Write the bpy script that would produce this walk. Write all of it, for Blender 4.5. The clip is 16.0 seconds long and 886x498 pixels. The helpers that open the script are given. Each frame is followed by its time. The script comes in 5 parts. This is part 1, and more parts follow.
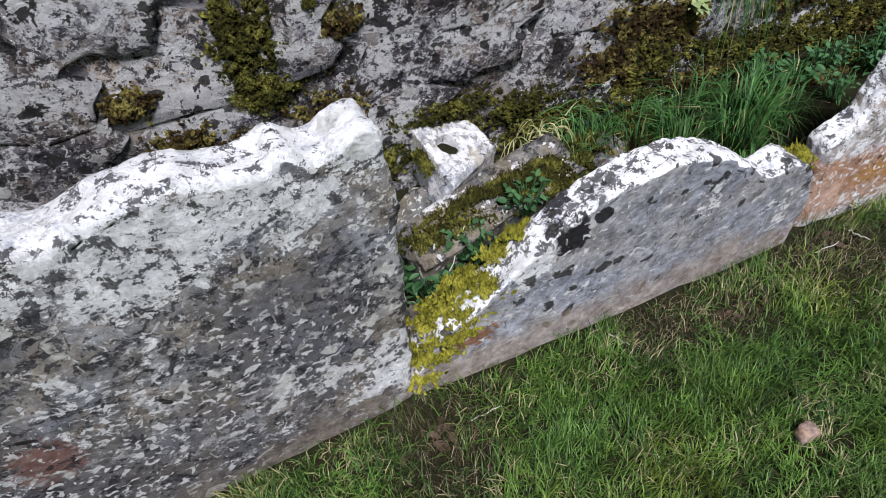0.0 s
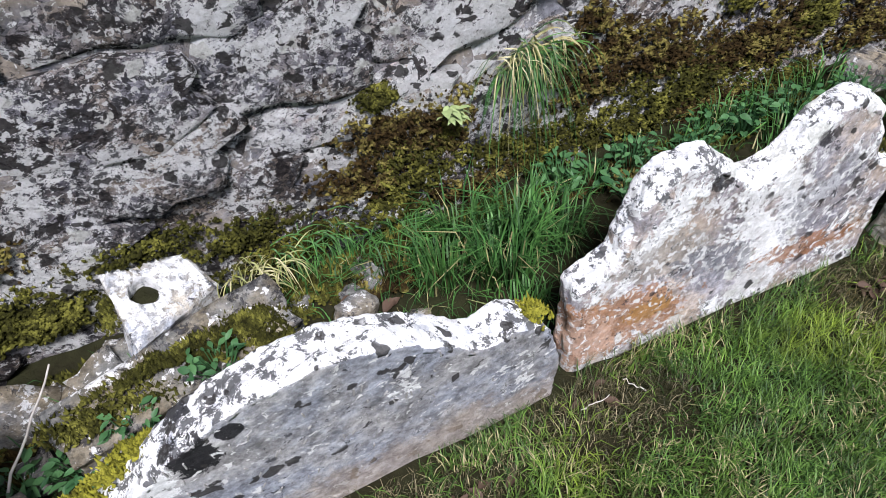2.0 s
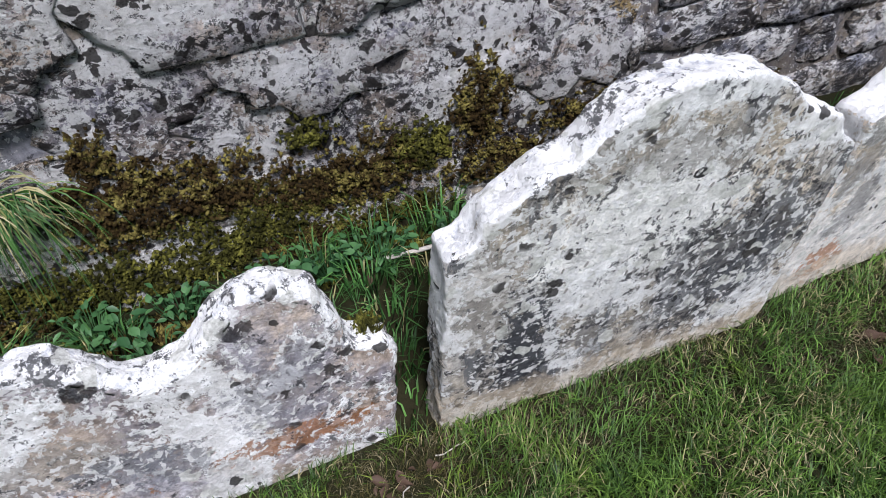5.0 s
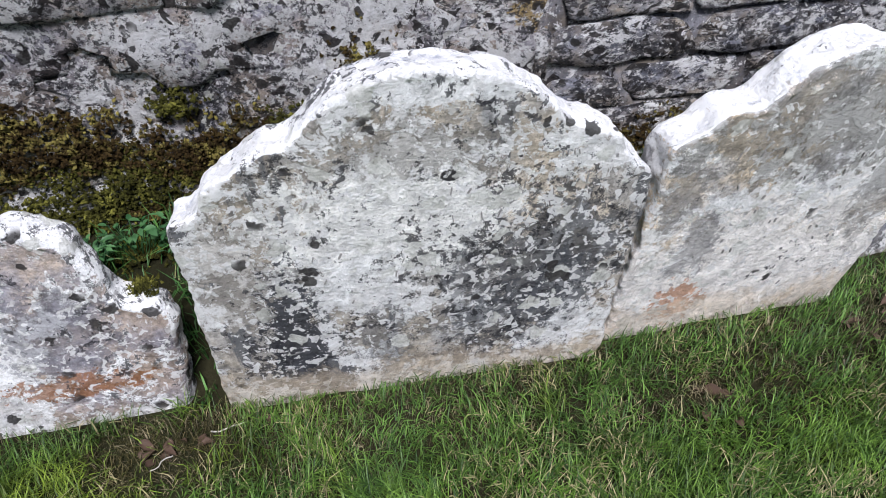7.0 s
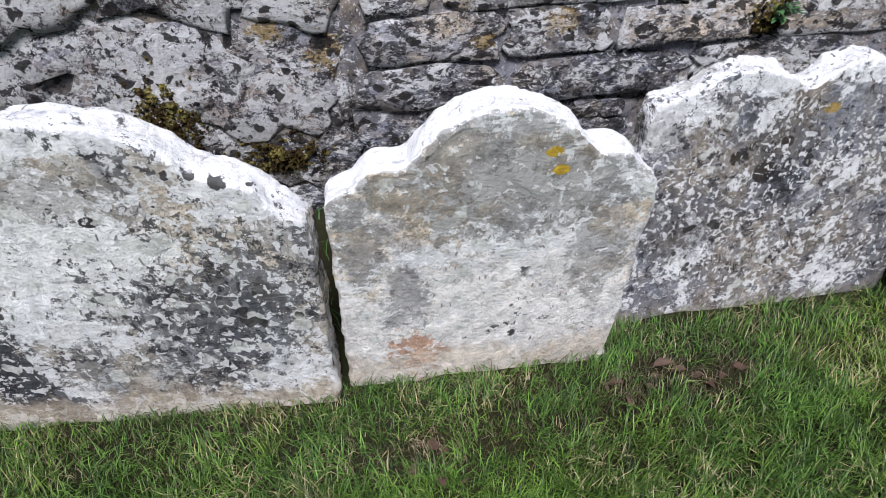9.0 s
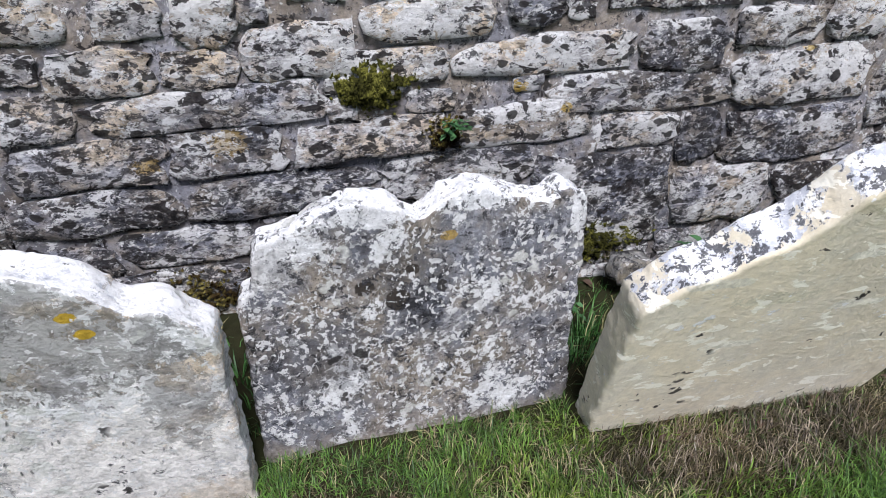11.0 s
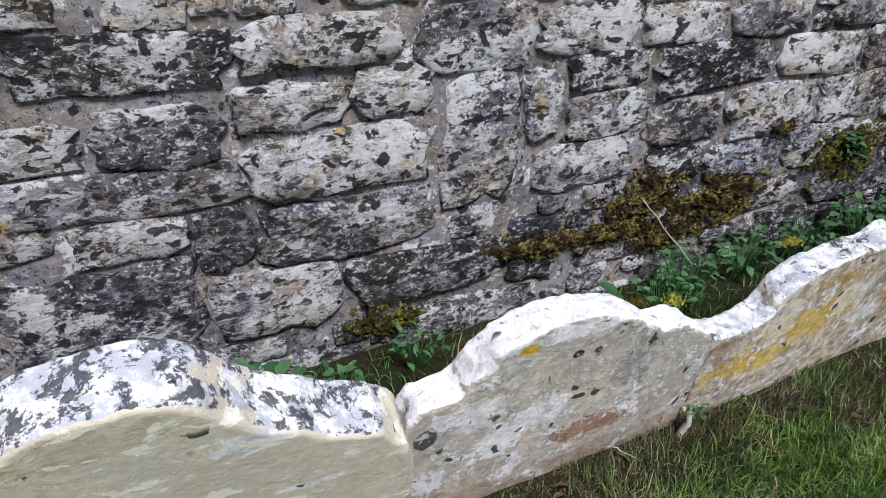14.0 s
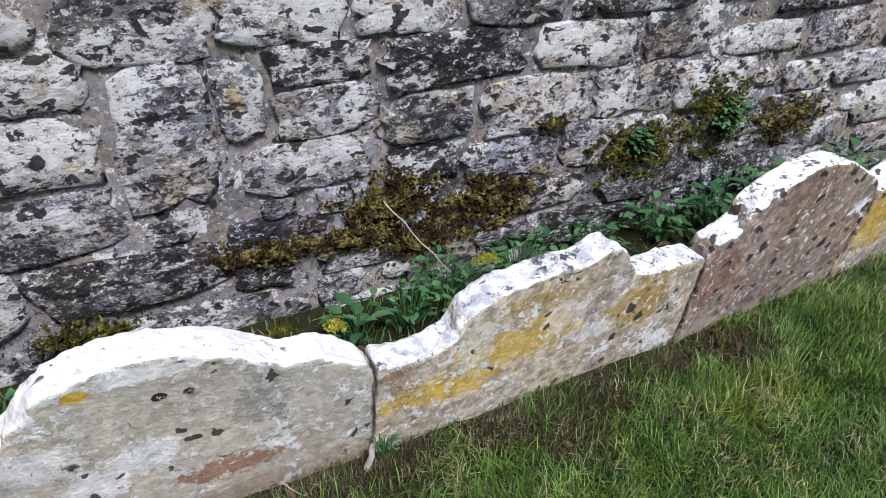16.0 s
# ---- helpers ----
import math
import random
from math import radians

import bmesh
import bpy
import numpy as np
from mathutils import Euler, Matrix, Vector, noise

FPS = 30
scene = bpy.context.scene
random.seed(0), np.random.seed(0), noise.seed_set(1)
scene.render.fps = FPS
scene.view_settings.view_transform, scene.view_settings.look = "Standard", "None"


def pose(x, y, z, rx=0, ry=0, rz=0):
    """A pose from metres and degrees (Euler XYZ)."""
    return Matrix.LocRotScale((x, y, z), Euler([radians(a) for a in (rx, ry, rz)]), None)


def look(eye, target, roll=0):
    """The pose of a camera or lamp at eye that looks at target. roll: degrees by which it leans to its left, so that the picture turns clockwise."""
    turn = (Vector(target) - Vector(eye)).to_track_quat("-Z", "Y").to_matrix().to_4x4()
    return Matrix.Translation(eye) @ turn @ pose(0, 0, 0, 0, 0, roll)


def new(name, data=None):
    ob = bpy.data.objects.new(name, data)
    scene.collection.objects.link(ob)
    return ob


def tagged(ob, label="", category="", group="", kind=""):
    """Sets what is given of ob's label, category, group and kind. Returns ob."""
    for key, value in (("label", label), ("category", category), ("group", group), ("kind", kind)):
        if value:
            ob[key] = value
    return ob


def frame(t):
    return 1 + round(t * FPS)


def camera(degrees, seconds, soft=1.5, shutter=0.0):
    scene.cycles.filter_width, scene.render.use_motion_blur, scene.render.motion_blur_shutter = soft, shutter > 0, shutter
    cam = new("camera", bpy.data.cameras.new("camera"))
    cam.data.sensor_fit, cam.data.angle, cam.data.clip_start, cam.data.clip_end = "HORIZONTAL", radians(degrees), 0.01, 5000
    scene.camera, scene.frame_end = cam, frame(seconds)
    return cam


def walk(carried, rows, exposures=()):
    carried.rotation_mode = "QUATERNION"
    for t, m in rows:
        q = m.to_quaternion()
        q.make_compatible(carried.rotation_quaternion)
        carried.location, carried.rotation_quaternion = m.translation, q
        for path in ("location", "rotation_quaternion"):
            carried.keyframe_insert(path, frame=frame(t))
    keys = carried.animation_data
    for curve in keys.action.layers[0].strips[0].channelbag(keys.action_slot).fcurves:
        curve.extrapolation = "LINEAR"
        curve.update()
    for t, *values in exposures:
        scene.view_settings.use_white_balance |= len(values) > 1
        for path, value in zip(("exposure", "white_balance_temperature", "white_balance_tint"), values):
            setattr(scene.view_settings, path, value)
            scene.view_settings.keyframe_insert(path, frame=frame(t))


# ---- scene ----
cam = camera(66.7, 16.0, soft=0.85)
PATH = [
    (0, (-0.019, 0.005, 1.268), (0.364, 1.352, -0.159), -6.0),
    (0.5, (0.095, 0.048, 1.274), (0.526, 1.39, -0.145), -5.9),
    (1, (0.316, 0.062, 1.275), (0.786, 1.413, -0.123), -5.4),
    (1.5, (0.461, 0.087, 1.273), (0.926, 1.435, -0.13), -5.5),
    (2, (0.67, 0.176, 1.245), (1.135, 1.529, -0.153), -5.4),
    (2.5, (0.825, 0.222, 1.231), (1.289, 1.562, -0.179), -5.4),
    (3, (1.043, 0.205, 1.226), (1.518, 1.546, -0.18), -5.1),
    (3.5, (1.22, 0.161, 1.233), (1.707, 1.503, -0.168), -4.6),
    (4, (1.431, 0.148, 1.224), (1.96, 1.49, -0.162), -3.5),
    (4.5, (1.6, 0.132, 1.221), (2.162, 1.507, -0.118), -3.0),
    (5, (1.755, 0.08, 1.238), (2.342, 1.486, -0.058), -2.2),
    (5.2, (1.795, 0.045, 1.253), (2.37, 1.469, -0.028), -2.1),
    (7.3, (2.431, -0.123, 1.173), (2.72, 1.412, -0.076), -2.0),
    (7.4, (2.479, -0.132, 1.178), (2.744, 1.414, -0.063), -2.9),
    (7.5, (2.523, -0.159, 1.176), (2.755, 1.39, -0.067), -2.1),
    (8, (2.658, -0.224, 1.204), (2.829, 1.341, -0.03), -2.1),
    (8.5, (2.81, -0.219, 1.201), (2.983, 1.356, -0.018), -1.8),
    (8.7, (2.881, -0.215, 1.206), (3.057, 1.365, -0.008), -1.7),
    (10.8, (3.569, -0.231, 1.286), (3.925, 1.423, 0.219), -0.5),
    (11, (3.646, -0.196, 1.298), (4.051, 1.457, 0.249), -0.4),
    (11.5, (3.807, -0.097, 1.317), (4.347, 1.546, 0.312), -0.2),
    (12, (3.974, -0.071, 1.299), (4.634, 1.549, 0.33), 0.0),
    (12.5, (4.2, -0.097, 1.302), (4.903, 1.508, 0.337), 0.4),
    (13, (4.38, -0.094, 1.293), (5.087, 1.502, 0.317), 0.5),
    (13.5, (4.587, -0.05, 1.309), (5.3, 1.529, 0.31), 1.0),
    (14, (4.73, -0.055, 1.334), (5.464, 1.513, 0.334), 1.0),
    (14.5, (4.912, -0.113, 1.33), (5.676, 1.441, 0.329), 1.5),
    (15, (5.093, -0.197, 1.323), (5.861, 1.344, 0.305), 1.7),
    (15.5, (5.288, -0.221, 1.331), (6.047, 1.3, 0.277), 2.0),
    (16, (5.477, -0.19, 1.351), (6.233, 1.323, 0.283), 2.0),
]
EXPOSURES = [(0.0, 0.36), (0.5, 0.54), (1.5, 0.80), (2.5, 0.73), (3.5, 0.62), (4.0, 0.64), (5.0, 0.47), (8.0, 0.51), (11.5, 0.54), (12.5, 0.56), (13.5, 0.44), (14.0, 0.34), (14.5, 0.25), (15.0, 0.27), (15.5, 0.34), (16.0, 0.52)]
walk(cam, [(t, look(eye, target, roll)) for t, eye, target, roll in PATH], [(t, stops, 6400 if t < 4.5 else 6330, 13) for t, stops in EXPOSURES])

# ---- light ----
world = bpy.data.worlds.new("overcast_sky")
scene.world = world
world.use_nodes = True
sky = world.node_tree.nodes.new("ShaderNodeTexSky")
sky.sky_type, sky.sun_disc = "NISHITA", False
sky.sun_elevation, sky.sun_rotation = radians(55), radians(184)
sky.air_density, sky.dust_density, sky.ozone_density = 1.0, 2.0, 2.0
background = world.node_tree.nodes["Background"]
background.inputs["Strength"].default_value = 0.060
world.node_tree.links.new(sky.outputs["Color"], background.inputs["Color"])
sun = new("sun", bpy.data.lights.new("sun", "SUN"))
sun.data.energy, sun.data.angle, sun.data.color = 4.15, radians(18), (0.962, 0.960, 1.0)
sun.matrix_world = look((-0.3, -3.8, 5.5), (0, 0, 0))

# ---- helpers for meshes ----
rng = np.random.default_rng(7)


def lerp_table(x, table):
    return np.interp(x, [a for a, b in table], [b for a, b in table])


def lumpy(x, y, z=0.0):
    return noise.noise(Vector((x, y, z)))


def raw_mesh(name, verts, faces):
    me = bpy.data.meshes.new(name)
    me.from_pydata([tuple(v) for v in verts], [], [tuple(f) for f in faces])
    me.update()
    return me


def fast_mesh(name, verts, loops, sizes):
    """A mesh from arrays: corner indices and the corner count of each face."""
    me = bpy.data.meshes.new(name)
    verts, loops, sizes = np.asarray(verts, np.float32), np.asarray(loops, np.int32), np.asarray(sizes, np.int32)
    me.vertices.add(len(verts))
    me.vertices.foreach_set("co", verts.ravel())
    me.loops.add(len(loops))
    me.loops.foreach_set("vertex_index", loops)
    me.polygons.add(len(sizes))
    starts = np.zeros(len(sizes), np.int32)
    starts[1:] = np.cumsum(sizes)[:-1]
    me.polygons.foreach_set("loop_start", starts)
    me.polygons.foreach_set("use_smooth", np.ones(len(sizes), bool))
    me.update(calc_edges=True)
    me.validate()
    return me


def thing(name, me, material, label="", category="", group="", kind="", parent=None, smooth=True):
    ob = new(name, me)
    if material:
        me.materials.append(material)
    if smooth and me:
        me.polygons.foreach_set("use_smooth", [True] * len(me.polygons))
    if parent:
        ob.parent = parent
    return tagged(ob, label, category, group, kind)


# ---- materials ----
class Tree:
    """Short names for the nodes of one material."""

    def __init__(self, name):
        self.mat = bpy.data.materials.new(name)
        self.mat.use_nodes = True
        self.nodes, self.links = self.mat.node_tree.nodes, self.mat.node_tree.links
        self.bsdf = self.nodes["Principled BSDF"]
        self.world = self.nodes.new("ShaderNodeNewGeometry").outputs["Position"]

    def put(self, socket, value):
        if isinstance(value, bpy.types.NodeSocket):
            self.links.new(value, socket)
        elif isinstance(value, tuple) and len(value) == 3 and socket.type == "RGBA":
            socket.default_value = (*value, 1)
        else:
            socket.default_value = value

    def math(self, op, a, b=0.0, clamp=False):
        n = self.nodes.new("ShaderNodeMath")
        n.operation, n.use_clamp = op, clamp
        self.put(n.inputs[0], a), self.put(n.inputs[1], b)
        return n.outputs[0]

    def vec(self, op, a, b):
        n = self.nodes.new("ShaderNodeVectorMath")
        n.operation = op
        self.put(n.inputs[0], a), self.put(n.inputs[1], b)
        return n.outputs["Value"] if op in ("LENGTH", "DISTANCE", "DOT_PRODUCT") else n.outputs["Vector"]

    def noise(self, scale, detail=4.0, rough=0.55, at=(0, 0, 0), src=None, warp=0.0):
        n = self.nodes.new("ShaderNodeTexNoise")
        self.put(n.inputs["Vector"], self.vec("ADD", src or self.world, at))
        n.inputs["Scale"].default_value, n.inputs["Detail"].default_value = scale, detail
        n.inputs["Roughness"].default_value, n.inputs["Distortion"].default_value = rough, warp
        return n.outputs["Fac"]

    def cells(self, scale, at=(0, 0, 0), src=None):
        n = self.nodes.new("ShaderNodeTexVoronoi")
        self.put(n.inputs["Vector"], self.vec("ADD", src or self.world, at))
        n.inputs["Scale"].default_value = scale
        return n.outputs["Distance"]

    def step(self, value, low, high):
        n = self.nodes.new("ShaderNodeMapRange")
        n.interpolation_type = "SMOOTHSTEP"
        self.put(n.inputs["Value"], value)
        n.inputs["From Min"].default_value, n.inputs["From Max"].default_value = low, high
        return n.outputs["Result"]

    def mix(self, fac, a, b):
        n = self.nodes.new("ShaderNodeMix")
        n.data_type = "RGBA"
        self.put(n.inputs[0], fac), self.put(n.inputs[6], a), self.put(n.inputs[7], b)
        return n.outputs[2]

    def scale(self, color, fac):
        n = self.nodes.new("ShaderNodeMix")
        n.data_type, n.blend_type = "RGBA", "MULTIPLY"
        n.inputs[0].default_value = 1.0
        self.put(n.inputs[6], color)
        self.put(n.inputs[7], fac)
        return n.outputs[2]

    def island(self):
        return self.nodes.new("ShaderNodeNewGeometry").outputs["Random Per Island"]

    def each(self):
        return self.nodes.new("ShaderNodeObjectInfo").outputs["Random"]

    def finish(self, color, rough=0.9, height=None, depth=0.004, spec=0.25):
        self.put(self.bsdf.inputs["Base Color"], color)
        self.put(self.bsdf.inputs["Roughness"], rough)
        self.bsdf.inputs["Specular IOR Level"].default_value = spec
        if height is not None:
            b = self.nodes.new("ShaderNodeBump")
            b.inputs["Distance"].default_value, b.inputs["Strength"].default_value = depth, 1.0
            self.put(b.inputs["Height"], height)
            self.links.new(b.outputs["Normal"], self.bsdf.inputs["Normal"])
        return self.mat


CRUST, PALE, SOOT = (0.87, 0.87, 0.87), (0.60, 0.59, 0.575), (0.013, 0.013, 0.015)
ORANGE = (0.40, 0.185, 0.075)
OCHRE, RUST, GOLD = (0.42, 0.27, 0.045), (0.30, 0.12, 0.035), (0.60, 0.40, 0.05)


def lichened_stone(name, stone, dim, crust=0.5, flecks=0.5, soot=0.5, spots=0.5, top=0.35, tops=True, patches=(), seed=0.0, foot=None, each=0.0, streak=0.0, mottle=1.0, src=None, depth=0.010, grain=1.0, weather=0.0, grimy=0.0, blots=0.0, discs=0.0, tint=1.0, uneven=0.30, strata=(1, 1, 1), flake=None, dull=0.0):
    """Old limestone under lichens: two stone colours, pale crust, small flecks, grey and black growths,
    a lichen crust on what faces the sky, whitened for the light from above, and patches (u, v, ru, rv, colour, density)
    on the face."""
    t = Tree(name)
    place = t.world
    t.world = t.vec("MULTIPLY", t.world, strata)
    o = (seed * 3.1, seed * 1.7, seed * 2.3)
    objc = t.nodes.new("ShaderNodeTexCoord").outputs["Object"]
    big, mid = t.noise(2.6, 5, 0.6, o), t.noise(9 * grain, 9, 0.74, o, warp=0.25)
    fine, pit = t.noise(55 * grain ** 0.5, 6, 0.72, o), t.noise(210, 3, 0.6, o)
    speck = t.noise(27 * grain, 9, 0.78, (o[0] + 2, 1, 5))
    jog = t.nodes.new("ShaderNodeTexNoise")
    jog.inputs["Scale"].default_value, jog.inputs["Detail"].default_value = 38, 4
    t.links.new(t.world, jog.inputs["Vector"])
    wobble = t.vec("ADD", t.world, t.vec("MULTIPLY", t.vec("SUBTRACT", jog.outputs["Color"], (0.5, 0.5, 0.5)), (0.05, 0.05, 0.05)))
    fore = t.step(t.vec("DOT_PRODUCT", t.nodes.new("ShaderNodeNewGeometry").outputs["Normal"], (0, -1, 0)), 0.45, 0.6)
    color = t.mix(t.step(big, 0.36, 0.64), stone, dim)
    color = t.scale(color, t.mix(t.step(speck, 0.34, 0.66), (1 - 0.55 * mottle,) * 3, (1 + 0.28 * mottle,) * 3))
    color = t.scale(color, t.mix(t.step(fine, 0.32, 0.68), (1 - 0.28 * min(1, mottle + 0.2),) * 3, (1 + 0.18 * min(1, mottle + 0.2),) * 3))
    color = t.scale(color, t.mix(t.step(t.noise(6.5, 6, 0.68, (o[0] + 1, 3, 8)), 0.38, 0.62), (1 + 0.12 * tint, 1.0, 1 - 0.16 * tint), (1 - 0.07 * tint, 1 - 0.025 * tint, 1 + 0.10 * tint)))
    wide = t.math("MULTIPLY", t.math("SUBTRACT", t.noise(4.2, 4, 0.6, (o[0] + 6, 5, 2), warp=0.4), 0.5), uneven)
    if src:
        color = t.mix(t.math("MULTIPLY", t.step(t.noise(1.7, 3, 0.5, (5, 5, 1)), 0.48, 0.62), 0.6), color, t.scale(color, (1.42, 1.36, 1.24)))
    if each:
        color = t.scale(color, t.mix(t.each(), (1 - each, 1 - each, 1 - each), (1 + each, 1 + each * 0.97, 1 + each * 0.9)))
    if streak:
        run = t.noise(1.0, 6, 0.65, o, src=t.vec("MULTIPLY", t.world, (16, 5, 2.6)), warp=0.4)
        color = t.mix(t.math("MULTIPLY", t.step(t.math("ADD", run, t.math("MULTIPLY", t.math("SUBTRACT", speck, 0.5), 0.4)), 0.52, 0.62), t.math("MULTIPLY", fore, streak)), color, (0.12, 0.125, 0.135))
    if weather:
        worn = t.noise(3.4, 9, 0.72, (o[0] + 4, 2, 7), warp=0.3)
        color = t.mix(t.math("MULTIPLY", t.step(t.math("ADD", worn, t.math("MULTIPLY", t.math("SUBTRACT", speck, 0.5), 0.35)), 0.50, 0.60), t.math("MULTIPLY", fore, weather) if tops else weather), color, t.scale(color, (0.36, 0.37, 0.40)))
    grow = t.step(t.math("ADD", t.math("ADD", mid, wide), t.math("MULTIPLY", t.math("SUBTRACT", fine, 0.5), 0.45)), 0.70 - 0.3 * crust, 0.715 - 0.3 * crust)
    color = t.mix(t.math("MULTIPLY", grow, 0.88), color, t.mix(t.step(speck, 0.35, 0.6), PALE, CRUST))
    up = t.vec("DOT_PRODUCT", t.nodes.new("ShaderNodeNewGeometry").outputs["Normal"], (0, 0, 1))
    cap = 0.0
    # lichen crust on upward faces, its white also painting in the light from above
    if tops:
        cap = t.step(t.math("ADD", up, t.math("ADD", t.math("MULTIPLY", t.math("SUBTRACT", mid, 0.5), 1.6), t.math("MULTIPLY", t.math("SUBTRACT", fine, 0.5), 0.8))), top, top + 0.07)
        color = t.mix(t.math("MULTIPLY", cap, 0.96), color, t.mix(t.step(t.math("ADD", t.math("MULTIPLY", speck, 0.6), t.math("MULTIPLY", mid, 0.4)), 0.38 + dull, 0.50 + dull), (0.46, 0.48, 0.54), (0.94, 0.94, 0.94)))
    for n, (u, v, ru, rv, tint, density) in enumerate(patches):
        off = t.vec("MULTIPLY", t.vec("SUBTRACT", place if src else objc, (u, 0, v)), (1 / ru, 0.0, 1 / rv))
        small = ru < 0.03
        rag = t.math("ADD", t.math("MULTIPLY", t.math("SUBTRACT", t.noise(17 + 3 * n, 8, 0.78, (n * 5.3, o[1], 1)), 0.5), 0.9 if small else 4.0), t.math("MULTIPLY", t.math("SUBTRACT", fine, 0.5), 0.5 if small else 1.4))
        edge = t.math("ADD", t.vec("LENGTH", off, (0, 0, 0)), rag)
        patch = t.math("MULTIPLY", t.step(edge, 1.02, 0.90), density)
        color = t.mix(patch if tint in (SOOT, ORANGE) else t.math("MULTIPLY", patch, fore), color, t.scale(tint, t.mix(t.step(speck, 0.3, 0.7), (0.6, 0.6, 0.6), (1.25, 1.25, 1.25))))
    grey = t.noise(24 * grain, 10, 0.8, (3 + o[0], 8, 1), warp=0.3)
    dark = t.step(t.math("ADD", t.math("ADD", t.math("SUBTRACT", grey, t.math("MULTIPLY", wide, 0.5)), t.math("MULTIPLY", cap, grimy)), t.math("MULTIPLY", t.math("SUBTRACT", fine, 0.5), 0.4)), 0.725 - 0.22 * soot, 0.74 - 0.22 * soot)
    color = t.mix(t.math("MULTIPLY", dark, 0.88), color, t.mix(t.step(fine, 0.42, 0.75), SOOT, (0.085, 0.085, 0.095)))
    fleck = t.math("MULTIPLY", t.step(t.noise(46 * grain, 4, 0.62, (o[0], 3, 3), warp=0.5), 0.66 - 0.10 * flecks, 0.685 - 0.10 * flecks), t.step(t.noise(6, 4, 0.6, (o[0], 6, 6)), 0.34, 0.52))
    color = t.mix(t.math("MULTIPLY", fleck, 0.85), color, t.mix(fine, PALE, CRUST))
    if flake:
        flaky = t.step(t.noise(15, 6, 0.64, (o[0] + 3, 1, 4), src=t.vec("MULTIPLY", t.world, (1.0, 1.0, 1.9)), warp=0.4), 0.585, 0.60)
        color = t.mix(t.math("MULTIPLY", flaky, 0.85), color, flake)
    if discs:
        disc = t.math("MULTIPLY", t.step(t.cells(15, (1, o[0], 4), wobble), 0.30, 0.26), t.step(t.noise(5, 4, 0.6, (7, o[0], 2)), 0.64 - 0.22 * discs, 0.68 - 0.22 * discs))
        color = t.mix(t.math("MULTIPLY", disc, 0.8), color, t.mix(t.step(fine, 0.35, 0.65), (0.46, 0.46, 0.42), (0.76, 0.76, 0.72)))
    if blots:
        blot = t.step(t.math("ADD", t.noise(17, 5, 0.62, (o[0] + 9, 4, 6), warp=0.5), t.math("MULTIPLY", t.math("SUBTRACT", fine, 0.5), 0.12)), 0.70 - 0.12 * blots, 0.72 - 0.12 * blots)
        color = t.mix(t.math("MULTIPLY", blot, 0.94), color, t.mix(t.step(fine, 0.40, 0.70), (0.014, 0.013, 0.014), (0.06, 0.05, 0.048)))
    spot = t.math("MULTIPLY", t.step(t.cells(17, (o[0], 5, 2), wobble), 0.27, 0.23), t.step(t.noise(4.5, 3, 0.6, (2, o[0], 9)), 0.66 - 0.25 * spots, 0.70 - 0.25 * spots))
    color = t.mix(t.math("MULTIPLY", spot, 0.92), color, t.mix(fine, SOOT, (0.06, 0.055, 0.05)))
    if foot:
        height = t.nodes.new("ShaderNodeSeparateXYZ")
        t.links.new(objc, height.inputs[0])
        band = t.step(t.math("ADD", height.outputs["Z"], t.math("MULTIPLY", t.math("SUBTRACT", mid, 0.5), 0.35)), foot[0], foot[0] - 0.07)
        color = t.mix(t.math("MULTIPLY", band, foot[2]), color, t.scale(foot[1], t.mix(t.step(speck, 0.3, 0.7), (0.6, 0.6, 0.6), (1.25, 1.25, 1.25))))
    relief = t.math("ADD", t.math("ADD", t.math("MULTIPLY", speck, 0.9), t.math("MULTIPLY", fine, 0.5)), t.math("ADD", t.math("MULTIPLY", pit, 0.2), t.math("ADD", t.math("MULTIPLY", grow, 0.18), t.math("MULTIPLY", mid, 0.5))))
    return t.finish(color, 0.95, relief, depth, 0.06)


def blade_material(name, dark, light, straw, share, lo=0.6, patchy=0.0):
    t = Tree(name)
    r = t.island()
    color = t.mix(r, dark, light)
    color = t.mix(t.step(t.noise(3.2, 3, 0.6), 0.4, 0.65), color, t.scale(color, (1.14, 1.06, 0.85)))
    color = t.scale(color, t.mix(t.step(t.noise(9, 3, 0.6, (4, 4, 4)), 0.3, 0.7), (lo, lo, lo), (1.15, 1.15, 1.15)))
    if patchy:
        color = t.mix(t.math("MULTIPLY", t.step(t.noise(2.6, 4, 0.6, (8, 2, 6)), 0.50, 0.64), patchy), color, t.scale(color, (1.6, 1.15, 0.8)))
    dead = t.math("ADD", t.math("FRACT", t.math("MULTIPLY", r, 37.0)), t.math("MULTIPLY", t.math("SUBTRACT", t.noise(6, 3, 0.6, (1, 7, 3)), 0.5), 1.2))
    color = t.mix(t.step(dead, share + 0.04, share - 0.04), color, straw)
    m = t.finish(color, 0.55, None, spec=0.3)
    return m


